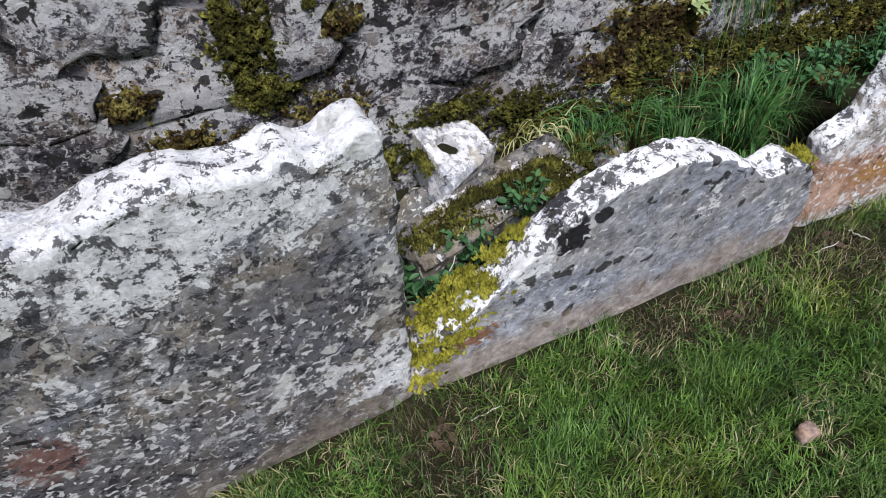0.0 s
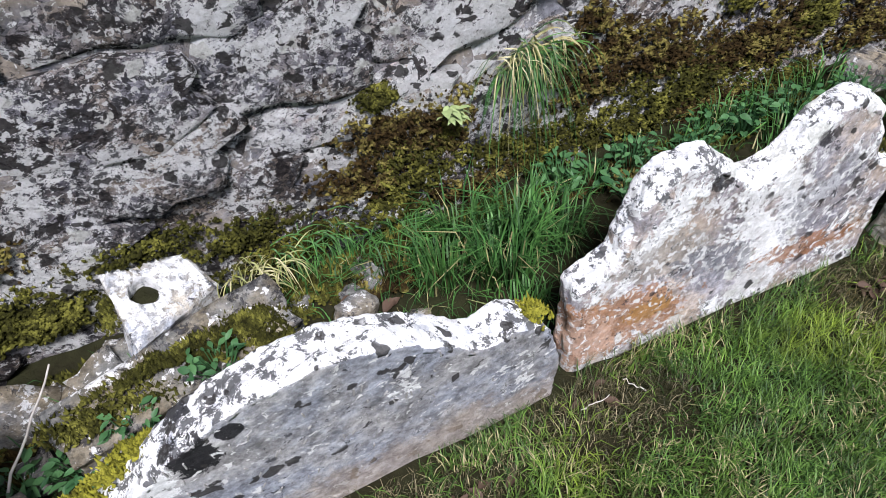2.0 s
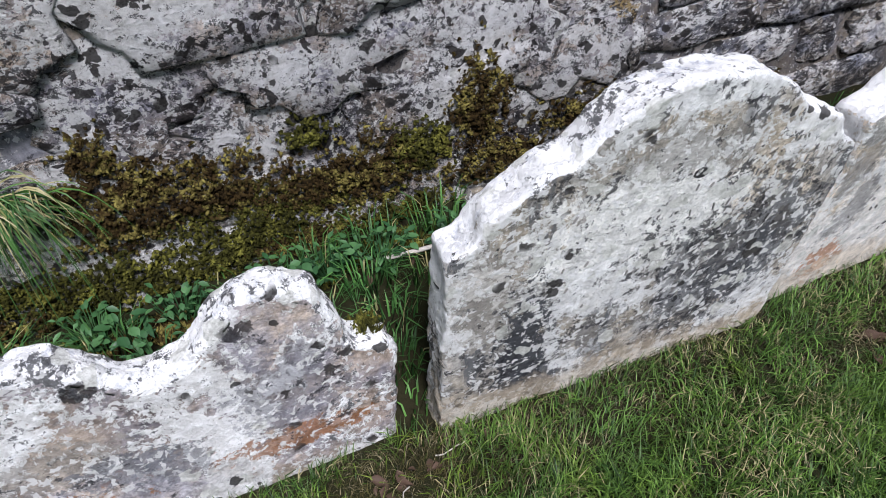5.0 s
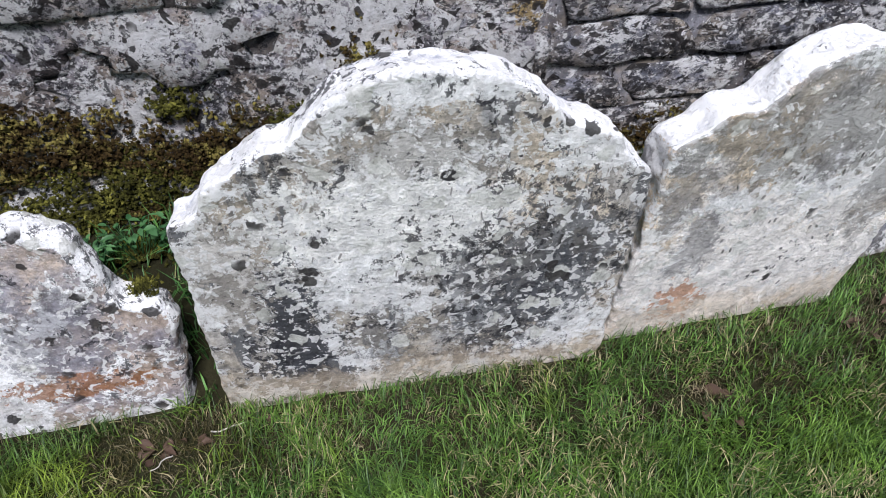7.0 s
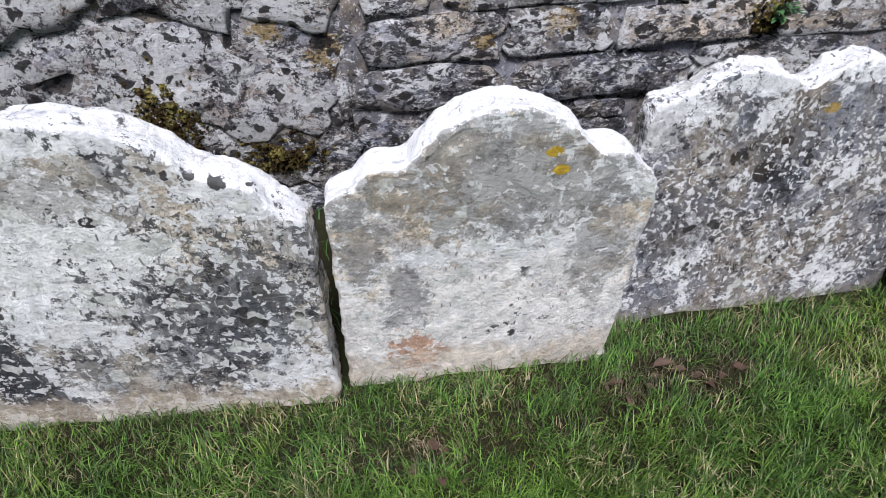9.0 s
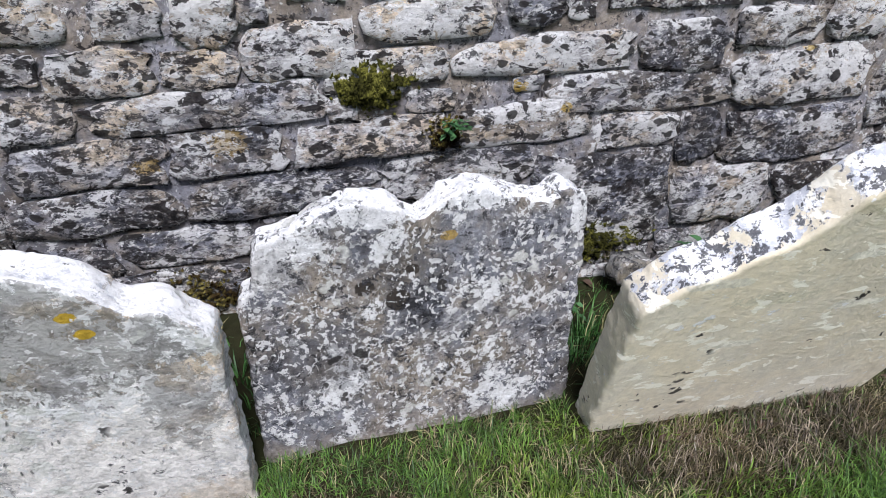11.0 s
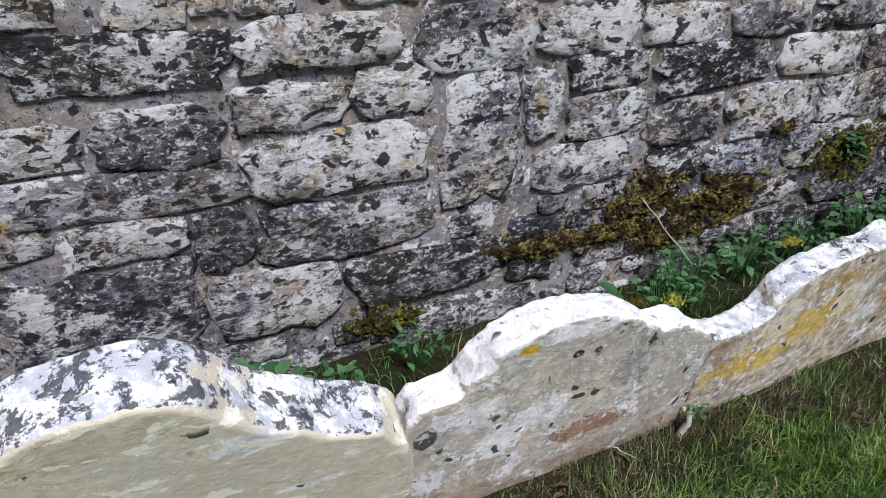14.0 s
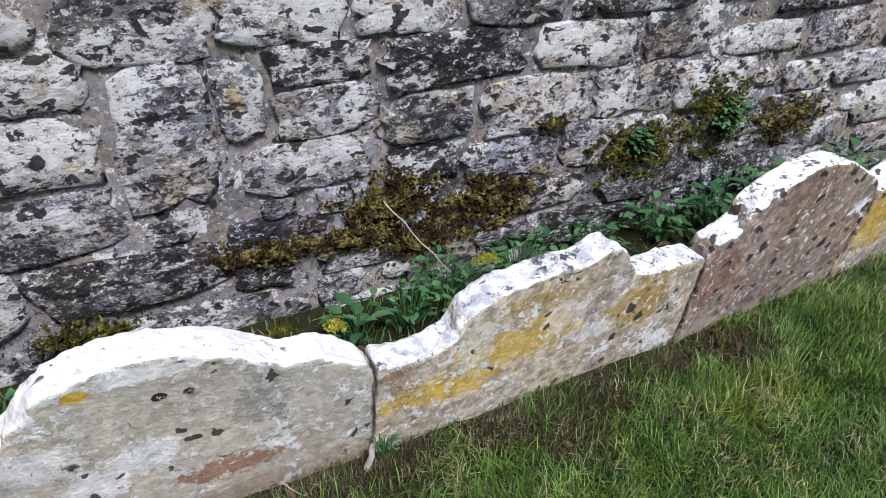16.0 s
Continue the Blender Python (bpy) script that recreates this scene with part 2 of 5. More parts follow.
SOIL = Tree("damp_soil_and_thatch")
_f = SOIL.noise(28, 6, 0.7)
_at = SOIL.nodes.new("ShaderNodeSeparateXYZ")
SOIL.links.new(SOIL.world, _at.inputs[0])
_turf = SOIL.math("MAXIMUM", SOIL.math("MAXIMUM", SOIL.step(_at.outputs["Y"], 0.12, -0.15), SOIL.step(_at.outputs["Y"], 1.9, 2.2)), SOIL.step(SOIL.math("ABSOLUTE", SOIL.math("SUBTRACT", _at.outputs["X"], 3.7)), 4.4, 4.9))
SOIL = SOIL.finish(SOIL.mix(_turf, SOIL.mix(SOIL.step(SOIL.noise(3.5, 4, 0.6), 0.42, 0.62), SOIL.mix(_f, (0.008, 0.0075, 0.004), (0.030, 0.028, 0.013)), SOIL.mix(_f, (0.010, 0.011, 0.005), (0.032, 0.034, 0.014))), SOIL.mix(_f, (0.020, 0.050, 0.012), (0.075, 0.145, 0.035))), 0.95, _f, 0.012, 0.1)
LAWN = blade_material("mown_grass", (0.012, 0.042, 0.007), (0.124, 0.238, 0.042), (0.32, 0.28, 0.15), 0.06, patchy=0.8)
LONG = blade_material("long_grass", (0.018, 0.068, 0.016), (0.075, 0.19, 0.046), (0.28, 0.25, 0.12), 0.05)
DRY = blade_material("dry_grass", (0.14, 0.16, 0.05), (0.30, 0.30, 0.14), (0.42, 0.38, 0.22), 0.35)
THATCH = blade_material("dead_thatch", (0.022, 0.021, 0.009), (0.115, 0.105, 0.048), (0.26, 0.22, 0.135), 0.16)
STRAW = blade_material("dry_straw", (0.035, 0.028, 0.020), (0.18, 0.145, 0.11), (0.30, 0.25, 0.19), 0.15)


def moss_material(name, dark, light, tip):
    t = Tree(name)
    r = t.island()
    color = t.mix(r, dark, light)
    color = t.mix(t.math("MULTIPLY", t.step(t.noise(22, 4, 0.6), 0.46, 0.62), t.math("FRACT", t.math("MULTIPLY", r, 13.0))), color, tip)
    return t.finish(color, 0.95, t.noise(300, 2), 0.002, 0.05)


MOSS_BROWN = moss_material("brown_moss", (0.009, 0.006, 0.003), (0.040, 0.026, 0.010), (0.22, 0.19, 0.055))
MOSS_GOLD = moss_material("yellow_moss", (0.060, 0.058, 0.010), (0.22, 0.21, 0.026), (0.34, 0.32, 0.05))
MOSS_GREEN = moss_material("olive_moss", (0.012, 0.012, 0.004), (0.044, 0.044, 0.010), (0.17, 0.165, 0.035))
BARK = Tree("grey_dead_stalk")
BARK = BARK.finish(BARK.mix(BARK.noise(40, 4), (0.26, 0.23, 0.20), (0.60, 0.57, 0.52)), 0.9, BARK.noise(120, 3), 0.002)
DEAD_LEAF = Tree("dead_leaf")
DEAD_LEAF = DEAD_LEAF.finish(DEAD_LEAF.mix(DEAD_LEAF.noise(30, 5), (0.030, 0.018, 0.012), (0.115, 0.072, 0.050)), 0.7, DEAD_LEAF.noise(90, 3), 0.002)

SPLASH = ((2.90, .59, .05, .05, OCHRE, 0.7), (4.25, .72, .03, .018, GOLD, 0.85), (4.41, .65, .018, .014, GOLD, 0.7), (5.16, .77, .028, .018, GOLD, 0.7), (5.71, .77, .022, .04, OCHRE, 0.6),
          (3.30, .60, .04, .02, OCHRE, 0.7), (3.50, .64, .05, .03, OCHRE, 0.5), (2.75, .66, .04, .03, OCHRE, 0.6), (0.02, 0.36, 0.03, 0.02, GOLD, 0.7))
BEDDED = (0.85, 1.0, 1.35)
WALL_STONE = lichened_stone("rubble_limestone", (0.60, 0.575, 0.545), (0.36, 0.355, 0.375), crust=0.64, flecks=0.7, soot=0.88, spots=1.0, blots=0.85, uneven=0.7, tops=False, seed=1.0, each=0.28, src="world", depth=0.020, grain=1.5, weather=0.8, patches=SPLASH, strata=BEDDED)
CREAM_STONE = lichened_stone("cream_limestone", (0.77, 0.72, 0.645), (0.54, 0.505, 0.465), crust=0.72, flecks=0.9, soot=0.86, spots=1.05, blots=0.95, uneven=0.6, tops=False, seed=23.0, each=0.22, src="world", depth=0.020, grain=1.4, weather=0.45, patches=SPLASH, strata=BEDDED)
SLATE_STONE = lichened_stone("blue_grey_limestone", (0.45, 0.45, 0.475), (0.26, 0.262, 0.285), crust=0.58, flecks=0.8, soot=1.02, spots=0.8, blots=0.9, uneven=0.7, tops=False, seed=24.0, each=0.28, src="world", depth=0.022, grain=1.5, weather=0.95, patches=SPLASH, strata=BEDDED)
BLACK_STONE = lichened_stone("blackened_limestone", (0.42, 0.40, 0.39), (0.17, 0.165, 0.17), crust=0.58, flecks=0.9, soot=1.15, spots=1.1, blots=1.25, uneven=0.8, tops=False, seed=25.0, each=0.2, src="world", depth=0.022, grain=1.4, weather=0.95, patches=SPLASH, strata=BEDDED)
ROUGH_STONE = lichened_stone("rough_limestone", (0.40, 0.375, 0.375), (0.20, 0.185, 0.195), crust=0.68, flecks=1.0, soot=0.98, spots=1.1, blots=0.95, discs=0.5, uneven=0.8, tops=False, seed=21.0, each=0.3, src="world", depth=0.030, grain=1.9, weather=0.95, patches=SPLASH, strata=(0.95, 1.0, 1.12))
PALE_ROUGH = lichened_stone("pale_crusted_limestone", (0.66, 0.62, 0.61), (0.42, 0.395, 0.41), crust=0.82, flecks=1.1, soot=0.88, spots=1.0, blots=0.9, discs=0.5, uneven=0.8, tops=False, seed=22.0, each=0.25, src="world", depth=0.030, grain=1.9, weather=0.5, patches=SPLASH, strata=(0.95, 1.0, 1.12))
MORTAR = lichened_stone("weathered_mortar", (0.38, 0.362, 0.352), (0.24, 0.23, 0.23), crust=0.30, flecks=0.4, soot=0.72, spots=0.4, blots=0.75, tops=False, seed=2.0, depth=0.014, grain=1.6, weather=0.85, mottle=0.6, uneven=0.7)
PINK = lichened_stone("pinkish_stone", (0.50, 0.40, 0.35), (0.38, 0.29, 0.25), crust=0.1, flecks=0.1, soot=0.2, spots=0.0, tops=False, seed=31.0, depth=0.004)
RUBBLE = lichened_stone("mossy_rubble_stone", (0.36, 0.34, 0.30), (0.21, 0.20, 0.17), crust=0.38, flecks=0.5, soot=0.8, spots=0.2, tops=False, seed=3.0)
WHITE_BLOCK = lichened_stone("white_crusted_stone", (0.60, 0.61, 0.61), (0.44, 0.45, 0.45), crust=0.68, flecks=0.6, soot=0.58, spots=0.5, top=0.80, seed=4.0, depth=0.014)

# ---- ground ----
RISE = [(-3, -0.01), (1.0, -0.005), (2.0, 0.02), (2.9, 0.045), (4.3, 0.05), (5.8, 0.085), (7.0, 0.11), (9.0, 0.14)]
WALL_LINE = [(-3, 1.25), (-0.2, 1.33), (0.6, 1.40), (1.5, 1.47), (3.0, 1.465), (5.0, 1.46), (6.0, 1.42), (6.6, 1.39), (9.0, 1.30)]
BACK = [(-3, 0.10), (0.1, 0.10), (0.7, 0.10), (1.2, 0.08), (2.5, 0.09), (4.0, 0.06), (4.6, 0.0), (6.5, 0.0), (7.2, 0.06), (9.0, 0.08)]


def ground_z(x, y):
    """Height of the soil: it rises along the row, and a little behind the stones."""
    behind = np.clip((np.asarray(y) - 0.90) / 0.25, 0, 1)
    return lerp_table(x, RISE) + lerp_table(x, BACK) * behind * behind * (3 - 2 * behind)


gx = np.r_[-400, -120, -40, -15, -6, -3, np.arange(-2.0, 9.5, 0.05), 10, 12, 16, 25, 50, 130, 400]
gy = np.r_[-400, -120, -40, -15, -6, -3, np.arange(-1.6, 1.75, 0.05), 2.2, 3, 5, 10, 30, 120, 400]
gX, gY = np.meshgrid(gx, gy)
gZ = ground_z(gX, gY)
near = (np.abs(gX - 3.5) < 6) & (np.abs(gY) < 2)
for i, j in zip(*np.nonzero(near)):
    gZ[i, j] += 0.012 * lumpy(gX[i, j] * 5, gY[i, j] * 5) + 0.012 * lumpy(gX[i, j] * 17, gY[i, j] * 17, 3)
nx, ny = len(gx), len(gy)
quad = np.array([[r * nx + c, r * nx + c + 1, (r + 1) * nx + c + 1, (r + 1) * nx + c] for r in range(ny - 1) for c in range(nx - 1)])
thing("ground", fast_mesh("ground", np.c_[gX.ravel(), gY.ravel(), gZ.ravel()], quad.ravel(), np.full(len(quad), 4)), SOIL, "dark damp soil and grass thatch of a churchyard lawn", "ground", kind="structure")

# ---- the wall ----
wx, wz = np.arange(-3.0, 9.6, 0.03), np.arange(-0.3, 2.61, 0.03)
wX, wZ = np.meshgrid(wx, wz)
wY = lerp_table(wX, WALL_LINE) + 0.019
for i in range(len(wz)):
    for j in range(len(wx)):
        x, z = wX[i, j], wZ[i, j]
        wY[i, j] += 0.014 * lumpy(x * 6, 1, z * 8) + 0.008 * lumpy(x * 21, 5, z * 23)
nx, nz = len(wx), len(wz)
front = np.c_[wX.ravel(), wY.ravel(), wZ.ravel()]
rear = np.array([(wx[0], 2.1, wz[0]), (wx[-1], 2.1, wz[0]), (wx[-1], 2.1, wz[-1]), (wx[0], 2.1, wz[-1])])
quad = [[r * nx + c, r * nx + c + 1, (r + 1) * nx + c + 1, (r + 1) * nx + c] for r in range(nz - 1) for c in range(nx - 1)]
k = nx * nz
rim = [list(range(nx - 1, -1, -1)) + [k, k + 1], list(range((nz - 1) * nx, nz * nx)) + [k + 2, k + 3],
       [r * nx for r in range(nz)] + [k + 3, k], [r * nx + nx - 1 for r in range(nz - 1, -1, -1)] + [k + 1, k + 2], [k + 1, k, k + 3, k + 2]]
faces = quad + rim
wall = thing("wall_north", fast_mesh("wall_mortar", np.r_[front, rear], np.concatenate([np.array(f) for f in faces]), [len(f) for f in faces]), MORTAR,
             "old churchyard wall of coursed grey limestone rubble in mortar", "wall", kind="structure")


def rock_shape(w, h, proud, seed, n=14, square=3.2, rough=0.10):
    """The face of one laid stone: an uneven rounded slab, its middle proud of the joint. Centred on the origin, facing -y."""
    r = random.Random(seed)
    ring = []
    corner = [square * r.uniform(0.45, 2.2) for _ in range(4)]
    for i in range(n):
        a = 2 * math.pi * (i + 0.5) / n
        c, s = math.cos(a), math.sin(a)
        p = corner[(c > 0) + 2 * (s > 0)]
        f = (abs(c) ** p + abs(s) ** p) ** (-1 / p) * (1 + r.uniform(-rough, rough * 0.5))
        ring.append((0.5 * w * c * f, 0.5 * h * s * f))
    tilt, lift = r.uniform(-0.35, 0.35), r.uniform(0.8, 1.15)
    m = min(w, h)
    verts = [(x, 0.06, z) for x, z in ring]
    verts += [(x, -0.62 * proud + r.uniform(-0.25, 0.2) * proud, z) for x, z in ring]
    for x, z in ring:
        d = math.hypot(x, z)
        k = 1 - min(0.075 * m / d, 0.3) * r.uniform(0.4, 1.5)
        verts.append((x * k, -proud * lift * (1 + tilt * z / h * 2) + r.uniform(-0.2, 0.2) * proud, z * k))
    for x, z in ring[::2]:
        verts.append((x * 0.4 + r.uniform(-0.05, 0.05) * w, -proud * lift * (1.1 + tilt * z / h) + r.uniform(-0.25, 0.25) * proud, z * 0.4))
    verts.append((0, -proud * lift * 1.12, 0))
    faces = []
    for b in (0, n):
        faces += [(b + i, b + n + i, b + n + (i + 1) % n, b + (i + 1) % n) for i in range(n)]
    half, o = n // 2, 3 * n
    for i in range(half):
        a, b, c = 2 * n + 2 * i, 2 * n + 2 * i + 1, 2 * n + (2 * i + 2) % n
        p, q = o + i, o + (i + 1) % half
        faces += [(a, p, b), (b, p, q), (b, q, c), (p, o + half, q)]
    return verts, faces


taken, laid = [], []


def free(x0, z0, x1, z1, gap=0.008):
    return all(x1 + gap <= a or c + gap <= x0 or z1 + gap <= b or d + gap <= z0 for a, b, c, d in taken)


def lay(x0, z0, x1, z1, proud=0.026):
    taken.append((x0, z0, x1, z1))
    laid.append((x0, z0, x1, z1, proud))


def course(dx, dz, *stones):
    """Stones of the clearly jointed stretch, each as left, top, right, bottom."""
    for x0, z1, x1, z0 in stones:
        lay(x0 + dx, z0 + dz, x1 + dx, z1 + dz, 0.020)


DX, DZ = 0.015, -0.005
course(DX, DZ, (3.24, 1.0, 3.38, .92), (3.42, .99, 3.54, .89), (3.67, 1.07, 3.80, .98), (3.84, 1.08, 4.12, .99), (4.16, 1.09, 4.44, 1.01), (4.48, 1.02, 4.91, .91),
       (4.93, 1.03, 5.30, .93), (5.34, 1.04, 5.67, .89), (5.69, 1.02, 5.98, .90), (6.02, 1.0, 6.28, .91), (6.32, 1.0, 6.61, .91))
course(DX, DZ, (3.12, .89, 3.34, .79), (3.37, .87, 3.53, .79), (3.56, .92, 3.81, .80), (3.85, .96, 4.18, .87), (4.23, 1.0, 4.37, .89), (4.09, .85, 4.57, .76),
       (4.61, .87, 4.87, .73), (4.90, .89, 5.17, .79), (5.19, .91, 5.38, .80), (5.42, .87, 5.63, .52), (5.66, .86, 5.76, .67), (5.79, .89, 6.04, .80),
       (5.79, .78, 6.06, .66), (6.08, .89, 6.51, .76), (6.54, .89, 6.89, .77), (6.92, .90, 7.18, .77))
course(DX, DZ, (2.98, .79, 3.14, .69), (3.18, .78, 3.72, .69), (3.82, .84, 4.05, .77), (4.36, .73, 4.89, .63), (4.92, .76, 5.37, .61), (6.09, .73, 6.34, .60),
       (6.37, .74, 6.73, .58), (6.76, .75, 7.05, .60), (7.08, .74, 7.39, .59), (5.70, .64, 6.05, .51), (6.09, .58, 6.30, .49), (6.33, .56, 6.63, .45), (6.66, .58, 6.93, .44))
course(DX, DZ, (2.96, .67, 3.32, .56), (3.35, .67, 3.61, .56), (3.64, .66, 4.05, .57), (4.08, .67, 4.48, .57), (4.51, .61, 4.75, .52), (4.78, .60, 4.90, .45), (4.93, .58, 5.39, .42),
       (2.93, .54, 3.33, .43), (3.36, .54, 3.85, .43), (3.88, .55, 4.29, .41), (4.33, .50, 4.75, .18), (4.79, .42, 5.12, .22), (5.15, .39, 5.62, .24))
# the rougher stretch: long low blocks in uneven courses, their joints nearly flush
roll = random.Random(11)
z = -0.05
while z < 1.5:
    h = roll.uniform(0.10, 0.21)
    x = -2.6 + roll.uniform(0, 0.3)
    while x < 2.95:
        w = roll.uniform(0.22, 0.52)
        lay(x, z + 0.01 + roll.uniform(-0.03, 0.02), min(x + w, 2.93), z + h + roll.uniform(-0.02, 0.03), roll.uniform(0.010, 0.034))
        x += w + roll.uniform(0.008, 0.02)
    z += h + 0.006
for w, h, tries in ((0.40, 0.12, 2500), (0.26, 0.10, 3500), (0.16, 0.08, 4500), (0.10, 0.05, 5000), (0.06, 0.035, 4000)):
    for _ in range(tries):
        x, z = roll.uniform(2.6, 9.2), roll.uniform(-0.05, 1.5)
        a, b = w * roll.uniform(0.75, 1.25), h * roll.uniform(0.8, 1.25)
        if free(x, z, x + a, z + b, 0.012):
            lay(x, z, x + a, z + b, 0.016)
z = 1.5
while z < 2.5:
    h = roll.uniform(0.10, 0.18)
    x = -2.7
    while x < 9.1:
        w = roll.uniform(0.2, 0.45)
        lay(x, z, x + w, z + h, 0.025)
        x += w + 0.02
    z += h + 0.015

rest_v, rest_f = [], []
kinds = random.Random(19)


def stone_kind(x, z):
    """Which limestone material a stone gets: creamier blocks in the upper courses, bluer and darker ones in the lower.
    """
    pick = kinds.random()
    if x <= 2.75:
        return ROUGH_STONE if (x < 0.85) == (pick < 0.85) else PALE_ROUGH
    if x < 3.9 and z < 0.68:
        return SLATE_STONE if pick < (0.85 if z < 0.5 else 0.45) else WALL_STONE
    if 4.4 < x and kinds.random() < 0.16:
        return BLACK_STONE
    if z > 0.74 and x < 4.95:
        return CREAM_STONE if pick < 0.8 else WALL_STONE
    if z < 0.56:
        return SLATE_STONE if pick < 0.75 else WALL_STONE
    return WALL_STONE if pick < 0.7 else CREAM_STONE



laid.sort(key=lambda s: -((s[2] - s[0]) * (s[3] - s[1]) if -0.6 < s[0] < 7.6 and s[3] < 1.2 else 0))
for n, (x0, z0, x1, z1, proud) in enumerate(laid):
    cx, cz = (x0 + x1) / 2, (z0 + z1) / 2
    more = 0.022 if cx > 2.9 else 0.06
    verts, faces = rock_shape(x1 - x0 + more, z1 - z0 + more, proud, 100 + n, 20 if n < 300 else 12, 6.0 if cx > 2.9 else 4.5, 0.15 if cx > 2.9 else 0.32)
    y = float(lerp_table(cx, WALL_LINE)) + 0.022
    if n < 300:
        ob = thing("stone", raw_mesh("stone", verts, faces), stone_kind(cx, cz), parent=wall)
        ob.location = (cx, y, cz)
        ob.rotation_euler = (0, radians(roll.uniform(-2.0, 2.0) * (1 if cx > 2.9 else 2.5)), 0)
    else:
        o = len(rest_v)
        rest_v += [(v[0] + cx, v[1] + y, v[2] + cz) for v in verts]
        rest_f += [tuple(i + o for i in f) for f in faces]
thing("stone_rest", raw_mesh("stone_rest", rest_v, rest_f), WALL_STONE, kind="stuff", parent=wall)


# ---- the headstones ----
def headstone(name, outline, x0, y0, turn, lean, thick, material, label, seed, worn=0.005, round_=0.008, rise=0.0):
    """An upright slab with a shaped head. outline: left foot over the head to the right foot, in metres along the row and up;
    lean: how far the face comes forward per metre of height; rise: how far its top edge climbs towards the back."""
    pts = [Vector((x - x0, z)) for x, z in outline]
    line = []
    for a, b in zip(pts, pts[1:]):
        steps = max(1, int((b - a).length / 0.008))
        line += [a + (b - a) * (i / steps) for i in range(steps)]
    line.append(pts[-1])
    for _ in range(3):
        line = [line[0]] + [(line[i - 1] + 2 * line[i] + line[i + 1]) / 4 for i in range(1, len(line) - 1)] + [line[-1]]
    n = len(line)
    normals, room = [], []
    for i in range(n):
        before, after = line[i] - line[max(i - 2, 0)], line[min(i + 2, n - 1)] - line[i]
        d = before + after
        normals.append(Vector((-d.y, d.x)).normalized())
        bend = abs(before.angle_signed(after, 0.0)) if before.length > 1e-6 and after.length > 1e-6 else 0.0
        room.append(min(1.0, 0.55 * 0.016 / max(bend, 1e-4) / 0.02))
    for _ in range(4):
        room = [min(room[max(i - 1, 0)], room[i], room[min(i + 1, n - 1)]) * 0.5 + room[i] * 0.5 for i in range(n)]
    bm = bmesh.new()
    rings = []
    for off, depth in ((round_ + 0.006, 0.0), (round_, 0.0), (round_ * 0.30, round_ * 0.28), (0.0, round_), *((0.0, round_ + (thick - 0.006 - round_) * k / 8) for k in range(1, 8)), (0.0, thick - 0.006), (0.002, thick - 0.002), (0.006, thick), (0.012, thick)):
        ring = []
        for i, p in enumerate(line):
            rough = worn * (1.6 * lumpy(p.x * 15 + seed, p.y * 15, depth * 22) + 1.0 * lumpy(p.x * 48 + seed, p.y * 48, depth * 55) + 0.6 * lumpy(p.x * 115 + seed, p.y * 115, depth * 115))
            q = p + normals[i] * ((rough - off) * room[i])
            ring.append(bm.verts.new((q.x, depth - lean * q.y + worn * 0.4 * lumpy(q.x * 30, q.y * 30, seed), q.y + rise * depth)))
        rings.append(ring)
    for r, s in zip(rings, rings[1:]):
        for i in range(n - 1):
            bm.faces.new((r[i], r[i + 1], s[i + 1], s[i]))
        bm.faces.new((r[n - 1], r[0], s[0], s[n - 1]))
    f1 = bm.faces.new(list(reversed(rings[0])))
    f2 = bm.faces.new(rings[-1])
    for f in bm.faces:
        f.smooth = f not in (f1, f2)
    bmesh.ops.triangulate(bm, faces=[f1, f2])
    bmesh.ops.recalc_face_normals(bm, faces=bm.faces)
    me = bpy.data.meshes.new(name)
    bm.to_mesh(me)
    bm.free()
    ob = thing(name, me, material, label, "headstone", "row of old headstones", smooth=False)
    ob.matrix_world = pose(x0, y0, 0, 0, 0, math.degrees(math.atan(turn)))
    return ob


FADED = Tree("worn_inscription")
FADED = FADED.finish(FADED.mix(FADED.noise(60, 4), (0.12, 0.115, 0.11), (0.42, 0.41, 0.39)), 0.95)


def inscription(stone, left, right, bottom, top, rows, lean, seed, keep=0.5):
    """What is left of a worn inscription: rows of short cut strokes, many of them gone."""
    g = random.Random(seed)
    verts, faces = [], []
    for r in range(rows):
        z = top - (top - bottom) * r / max(rows - 1, 1)
        x = left + g.uniform(0, 0.04)
        tall = g.uniform(0.010, 0.018)
        while x < right:
            if g.random() < keep * (0.4 + 1.2 * abs(lumpy(x * 9, z * 9, seed))):
                w, h, slant = g.uniform(0.0014, 0.003), tall * g.uniform(0.5, 1.0), g.uniform(-0.004, 0.006)
                o = len(verts)
                for dx, dz in ((0, 0), (w, 0), (w + slant, h), (slant, h)):
                    for dy in (-0.0025, 0.003):
                        verts.append((x + dx, dy - lean * (z + dz), z + dz))
                faces += [(o, o + 2, o + 4, o + 6), (o, o + 1, o + 3, o + 2), (o + 2, o + 3, o + 5, o + 4), (o + 4, o + 5, o + 7, o + 6), (o + 6, o + 7, o + 1, o)]
            x += g.uniform(0.008, 0.02)
    thing("inscription", raw_mesh("inscription", verts, faces), FADED, "worn, illegible cut strokes", kind="stuff", parent=stone, smooth=False)


